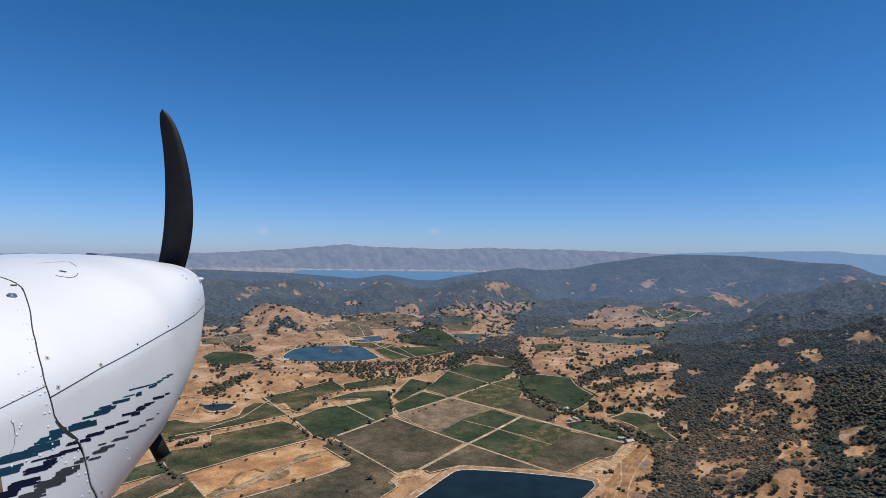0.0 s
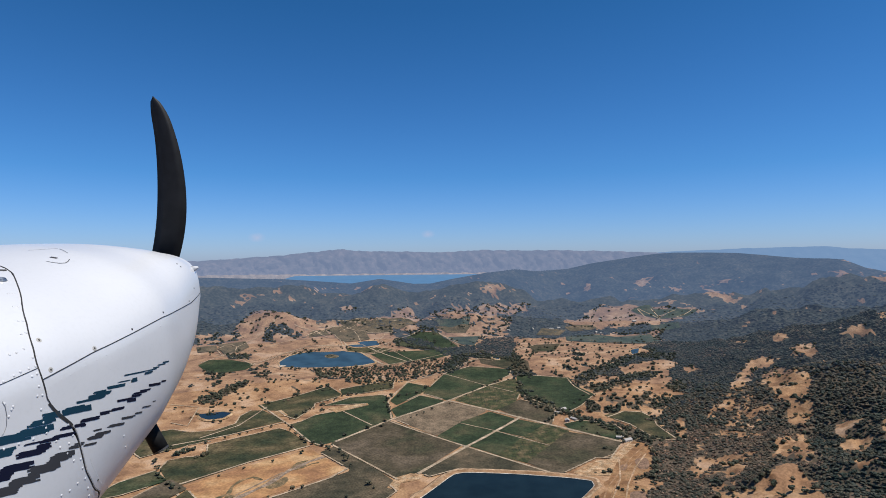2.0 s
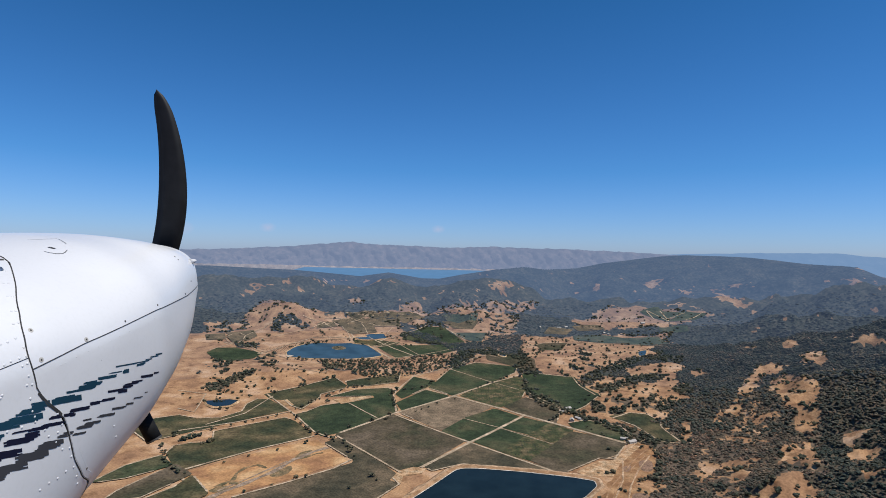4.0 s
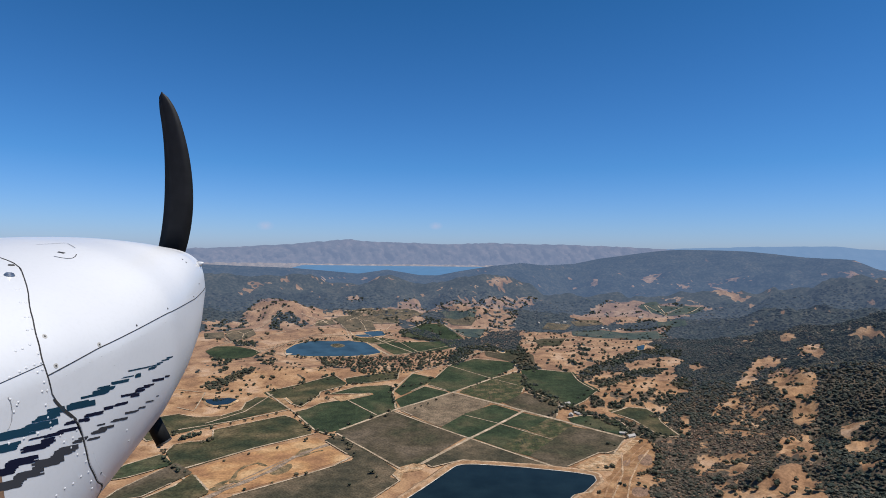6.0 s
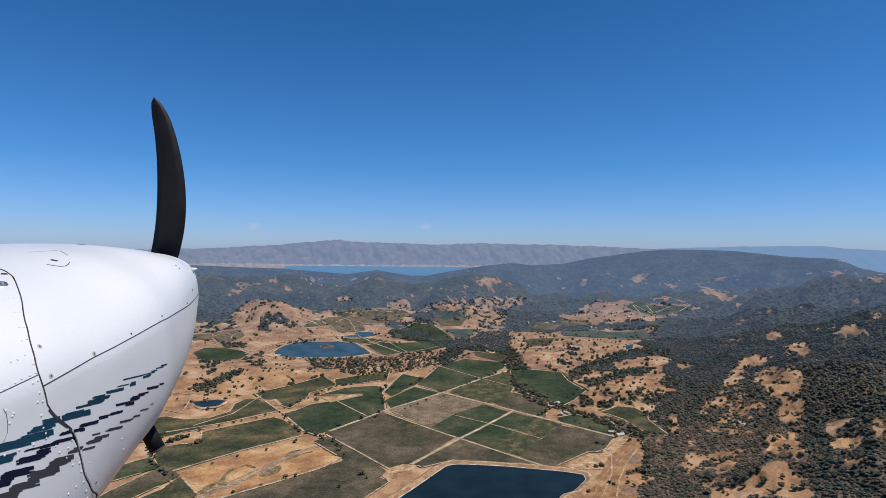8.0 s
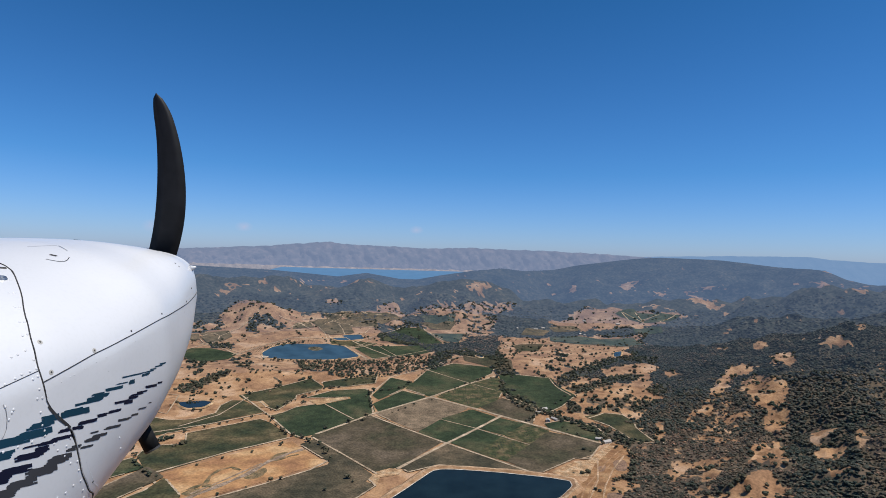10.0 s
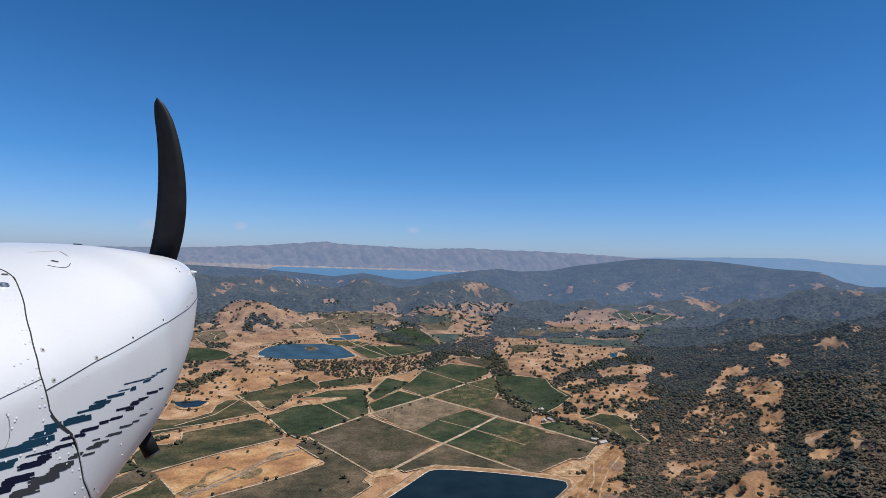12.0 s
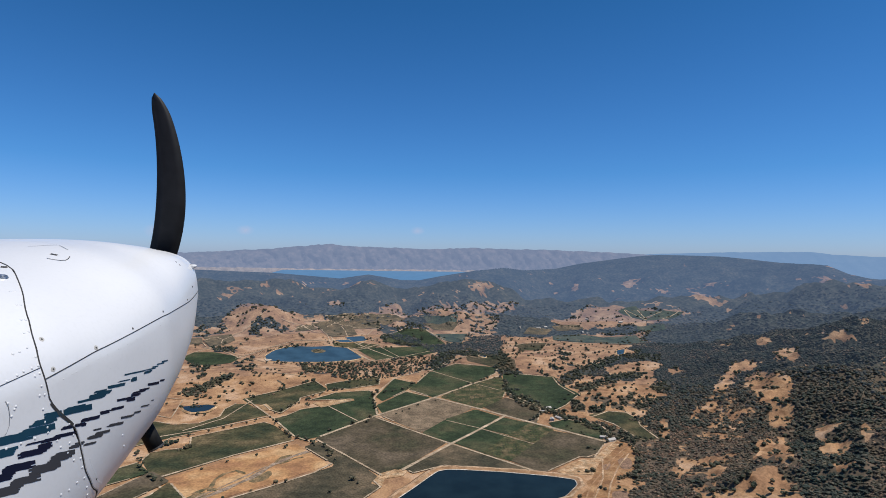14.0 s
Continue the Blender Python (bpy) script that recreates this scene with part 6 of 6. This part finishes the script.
strip("joint_lap", [(seam_u(z) - 0.002, phi_at(seam_u(z), z)) for z in np.linspace(-0.600, -0.690, 16)], 0.0078, M_SEAM, body, 0.0009)
# handle and loop by the rear joint
strip("latch_bar", [(u, phi_at(u, z)) for u, z in [(1.468, -0.303), (1.474, -0.305), (1.480, -0.306)]], 0.010, M_SEAM, body)
bm = bmesh.new()
for j in range(20):
    a0, a1 = 2 * math.pi * j / 20, 2 * math.pi * (j + 1) / 20
    q = [bm.verts.new((math.cos(a) * r, math.sin(a) * r, h)) for a, r, h in ((a0, 0.014, 0.001), (a1, 0.014, 0.001), (a1, 0.0105, 0.006), (a0, 0.0105, 0.006), (a1, 0.007, 0.001), (a0, 0.007, 0.001))]
    bm.faces.new((q[0], q[1], q[2], q[3])), bm.faces.new((q[3], q[2], q[4], q[5]))
bmesh.ops.remove_doubles(bm, verts=bm.verts[:], dist=1e-5)
bmesh.ops.recalc_face_normals(bm, faces=bm.faces[:])
ob = part("grommet", bm, M_STEEL, body)
ob.matrix_local = on_skin(1.408, phi_at(1.408, -0.320))


# broken stripes: staggered dashes of paint that thin out towards the front
def stripe(material, label, dashes):
    for parent, side in ((body, 0), (lower, 1)):
        bm = bmesh.new()
        for n, (a, za, b, zb, h) in enumerate(dashes):
            full, edge = b - a, seam_u((za + zb) / 2)
            lo_k, hi_k = 0.0, 1.0
            if side == 0:
                hi_k = min(1.0, (edge - 0.003 - a) / full)
            else:
                lo_k = max(0.0, (edge + 0.003 - a) / full)
            if hi_k - lo_k < 0.05:
                continue
            # each dash is a stack of ragged strokes with rounded ends
            layers = 4 if h > 0.013 else 3 if h > 0.007 else 2
            for j in range(layers):
                rng = random.Random(n * 7 + j)
                k0, k1 = -0.14 + 0.27 * rng.random(), 1.14 - 0.27 * rng.random()
                shift = (j - (layers - 1) / 2) / layers
                k0, k1 = max(lo_k, k0 + shift * 0.25), min(hi_k, k1 + shift * 0.25)
                if k1 - k0 < 0.05:
                    continue
                cols = []
                for t in range(13):
                    e = t / 12
                    k = k0 + (k1 - k0) * e
                    u, z = a + full * k, za + (zb - za) * k + h * shift * 1.05
                    taper = min(1.0, 0.35 + 6 * min(e if k0 > lo_k else 1, 1 - e if k1 < hi_k else 1))
                    half = h / layers * 0.72 * taper * (1 + 0.14 * math.sin(n * 3.1 + j * 1.9 + t * 1.3))
                    cols.append([bm.verts.new(skin(u, phi_at(u, zz), 0.0005 + 0.0001 * (n % 5) + 0.00002 * j)) for zz in (z - half, z + half)])
                for p, q in zip(cols, cols[1:]):
                    bm.faces.new((p[0], q[0], q[1], p[1]))
        bmesh.ops.recalc_face_normals(bm, faces=bm.faces[:])
        part("stripe", bm, material, parent, label)


stripe(M_TEAL, "broken teal stripe", [(1.033, -0.645, 1.111, -0.670, 0.0178), (1.043, -0.619, 1.154, -0.653, 0.0182), (1.117, -0.635, 1.223, -0.667, 0.0176), (1.147, -0.625, 1.232, -0.650, 0.0125), (1.194, -0.626, 1.354, -0.671, 0.0140), (1.256, -0.638, 1.332, -0.659, 0.0101), (1.305, -0.637, 1.396, -0.661, 0.0053), (1.347, -0.643, 1.412, -0.660, 0.0129), (1.369, -0.643, 1.437, -0.661, 0.0087), (1.366, -0.635, 1.417, -0.648, 0.0043), (1.422, -0.644, 1.501, -0.665, 0.0080), (1.464, -0.644, 1.526, -0.661, 0.0029), (1.500, -0.636, 1.628, -0.669, 0.0036), (1.530, -0.664, 1.561, -0.672, 0.0108), (1.601, -0.669, 1.649, -0.681, 0.0063), (1.618, -0.666, 1.674, -0.680, 0.0032), (1.651, -0.669, 1.691, -0.680, 0.0032), (1.675, -0.669, 1.726, -0.682, 0.0033), (1.710, -0.672, 1.752, -0.683, 0.0040)])
stripe(M_NAVY, "broken navy stripe", [(1.025, -0.699, 1.095, -0.725, 0.0160), (1.061, -0.695, 1.152, -0.728, 0.0167), (1.106, -0.683, 1.189, -0.712, 0.0138), (1.157, -0.692, 1.208, -0.708, 0.0152), (1.131, -0.668, 1.184, -0.685, 0.0035), (1.175, -0.683, 1.246, -0.706, 0.0078), (1.214, -0.691, 1.294, -0.717, 0.0080), (1.240, -0.681, 1.324, -0.707, 0.0070), (1.307, -0.704, 1.328, -0.711, 0.0061), (1.309, -0.692, 1.382, -0.714, 0.0084), (1.383, -0.705, 1.423, -0.717, 0.0087), (1.419, -0.712, 1.488, -0.733, 0.0068), (1.457, -0.699, 1.528, -0.721, 0.0058), (1.502, -0.718, 1.548, -0.733, 0.0095), (1.526, -0.714, 1.579, -0.731, 0.0072), (1.526, -0.707, 1.612, -0.733, 0.0049), (1.572, -0.716, 1.637, -0.736, 0.0050), (1.621, -0.718, 1.693, -0.740, 0.0077), (1.698, -0.735, 1.730, -0.745, 0.0053)])
stripe(M_GREY, "broken charcoal stripe", [(1.020, -0.731, 1.112, -0.768, 0.0193), (1.077, -0.737, 1.163, -0.770, 0.0169), (1.130, -0.737, 1.228, -0.774, 0.0195), (1.186, -0.739, 1.268, -0.769, 0.0157), (1.207, -0.739, 1.279, -0.765, 0.0114), (1.260, -0.744, 1.312, -0.763, 0.0080), (1.281, -0.744, 1.316, -0.757, 0.0040), (1.311, -0.764, 1.362, -0.782, 0.0052), (1.327, -0.752, 1.392, -0.775, 0.0085), (1.356, -0.754, 1.422, -0.777, 0.0065), (1.351, -0.741, 1.385, -0.752, 0.0043), (1.405, -0.755, 1.487, -0.784, 0.0068), (1.473, -0.762, 1.546, -0.788, 0.0059), (1.542, -0.778, 1.585, -0.793, 0.0049), (1.583, -0.776, 1.638, -0.795, 0.0038), (1.646, -0.784, 1.669, -0.792, 0.0026)])

# propeller: two curved black blades on a hub with a spinner
prop = new("propeller")
prop.parent = nose
HUB = Vector((NOSE_C, 2.36, -0.52))
tagged(prop, "two-bladed propeller with curved black blades")


BLADE_K = [0.0, 0.18, 0.38, 0.60, 0.84, 0.95, 1.0]
BLADE_X = [0.150, 0.252, 0.292, 0.308, 0.285, 0.256, 0.238]
BLADE_Z = [-0.145, 0.100, 0.270, 0.455, 0.660, 0.775, 0.830]
BLADE_W = [0.105, 0.118, 0.122, 0.115, 0.092, 0.068, 0.02]


def blade(flip):
    bm, rows = bmesh.new(), []
    turned = Matrix.Rotation(radians(4), 3, "Y")
    n = 48
    for i in range(n + 1):
        k = i / n
        x, z = (float(np.polyval(np.polyfit(BLADE_K, s, 4), k)) for s in (BLADE_X, BLADE_Z))
        w = 0.5 * float(np.polyval(np.polyfit(BLADE_K[:6], BLADE_W[:6], 3), k))
        w *= math.sqrt(max(0.0, 1 - max(0.0, (k - 0.9) / 0.1) ** 2)) + 0.02
        tw = radians(24 - 14 * k)
        th = 0.028 * (1 - 0.8 * k) + 0.003
        dx = Vector((math.cos(tw), math.sin(tw), 0)) * w
        dy = Vector((-math.sin(tw), math.cos(tw), 0)) * th / 2
        c = Vector((x, 0, z))
        rows.append([bm.verts.new((HUB + turned @ (q if not flip else Vector((-q.x, q.y, -q.z))))) for q in (c - dx, c - dx * 0.3 + dy, c + dx * 0.5 + dy, c + dx, c + dx * 0.4 - dy, c - dx * 0.4 - dy)])
    for a, b in zip(rows, rows[1:]):
        for j in range(6):
            bm.faces.new((a[j], a[(j + 1) % 6], b[(j + 1) % 6], b[j]))
    bm.faces.new(rows[0]), bm.faces.new(rows[-1])
    bmesh.ops.recalc_face_normals(bm, faces=bm.faces[:])
    part("blade", bm, M_BLADE, prop, "curved matt black blade", True)


blade(False)
blade(True)
bm = bmesh.new()
r = bmesh.ops.create_cone(bm, cap_ends=True, segments=32, radius1=0.15, radius2=0.02, depth=0.30)
bmesh.ops.transform(bm, matrix=Matrix.Translation(HUB + Vector((0, 0.08, 0))) @ Matrix.Rotation(radians(-90), 4, "X"), verts=r["verts"])
part("spinner", bm, M_WHITE, prop, smooth=True)
bm = bmesh.new()
r = bmesh.ops.create_cone(bm, cap_ends=True, segments=20, radius1=0.06, radius2=0.06, depth=0.30)
bmesh.ops.transform(bm, matrix=Matrix.Translation(HUB + Vector((0, -0.16, 0))) @ Matrix.Rotation(radians(90), 4, "X"), verts=r["verts"])
part("hub", bm, M_STEEL, prop)

# exhaust pipe under the chin
bm = bmesh.new()
PIPE_A, PIPE_B = Vector((-1.536, 1.950, -1.028)), Vector((-1.491, 1.950, -1.127))
d = PIPE_B - PIPE_A
r = bmesh.ops.create_cone(bm, cap_ends=True, segments=20, radius1=0.030, radius2=0.030, depth=d.length)
bmesh.ops.transform(bm, matrix=Matrix.Translation((PIPE_A + PIPE_B) / 2) @ d.to_track_quat("Z", "Y").to_matrix().to_4x4(), verts=r["verts"])
pipe = part("exhaust_pipe", bm, M_SOOT, nose, "sooty black exhaust pipe", True)
bm = bmesh.new()
r = bmesh.ops.create_cone(bm, cap_ends=False, segments=20, radius1=0.031, radius2=0.031, depth=0.008)
bmesh.ops.transform(bm, matrix=Matrix.Translation(PIPE_B) @ d.to_track_quat("Z", "Y").to_matrix().to_4x4(), verts=r["verts"])
part("pipe_rim", bm, M_TIP, pipe)

tagged(nose, "white light aeroplane nose with broken dark stripes, in flight", "aeroplane")
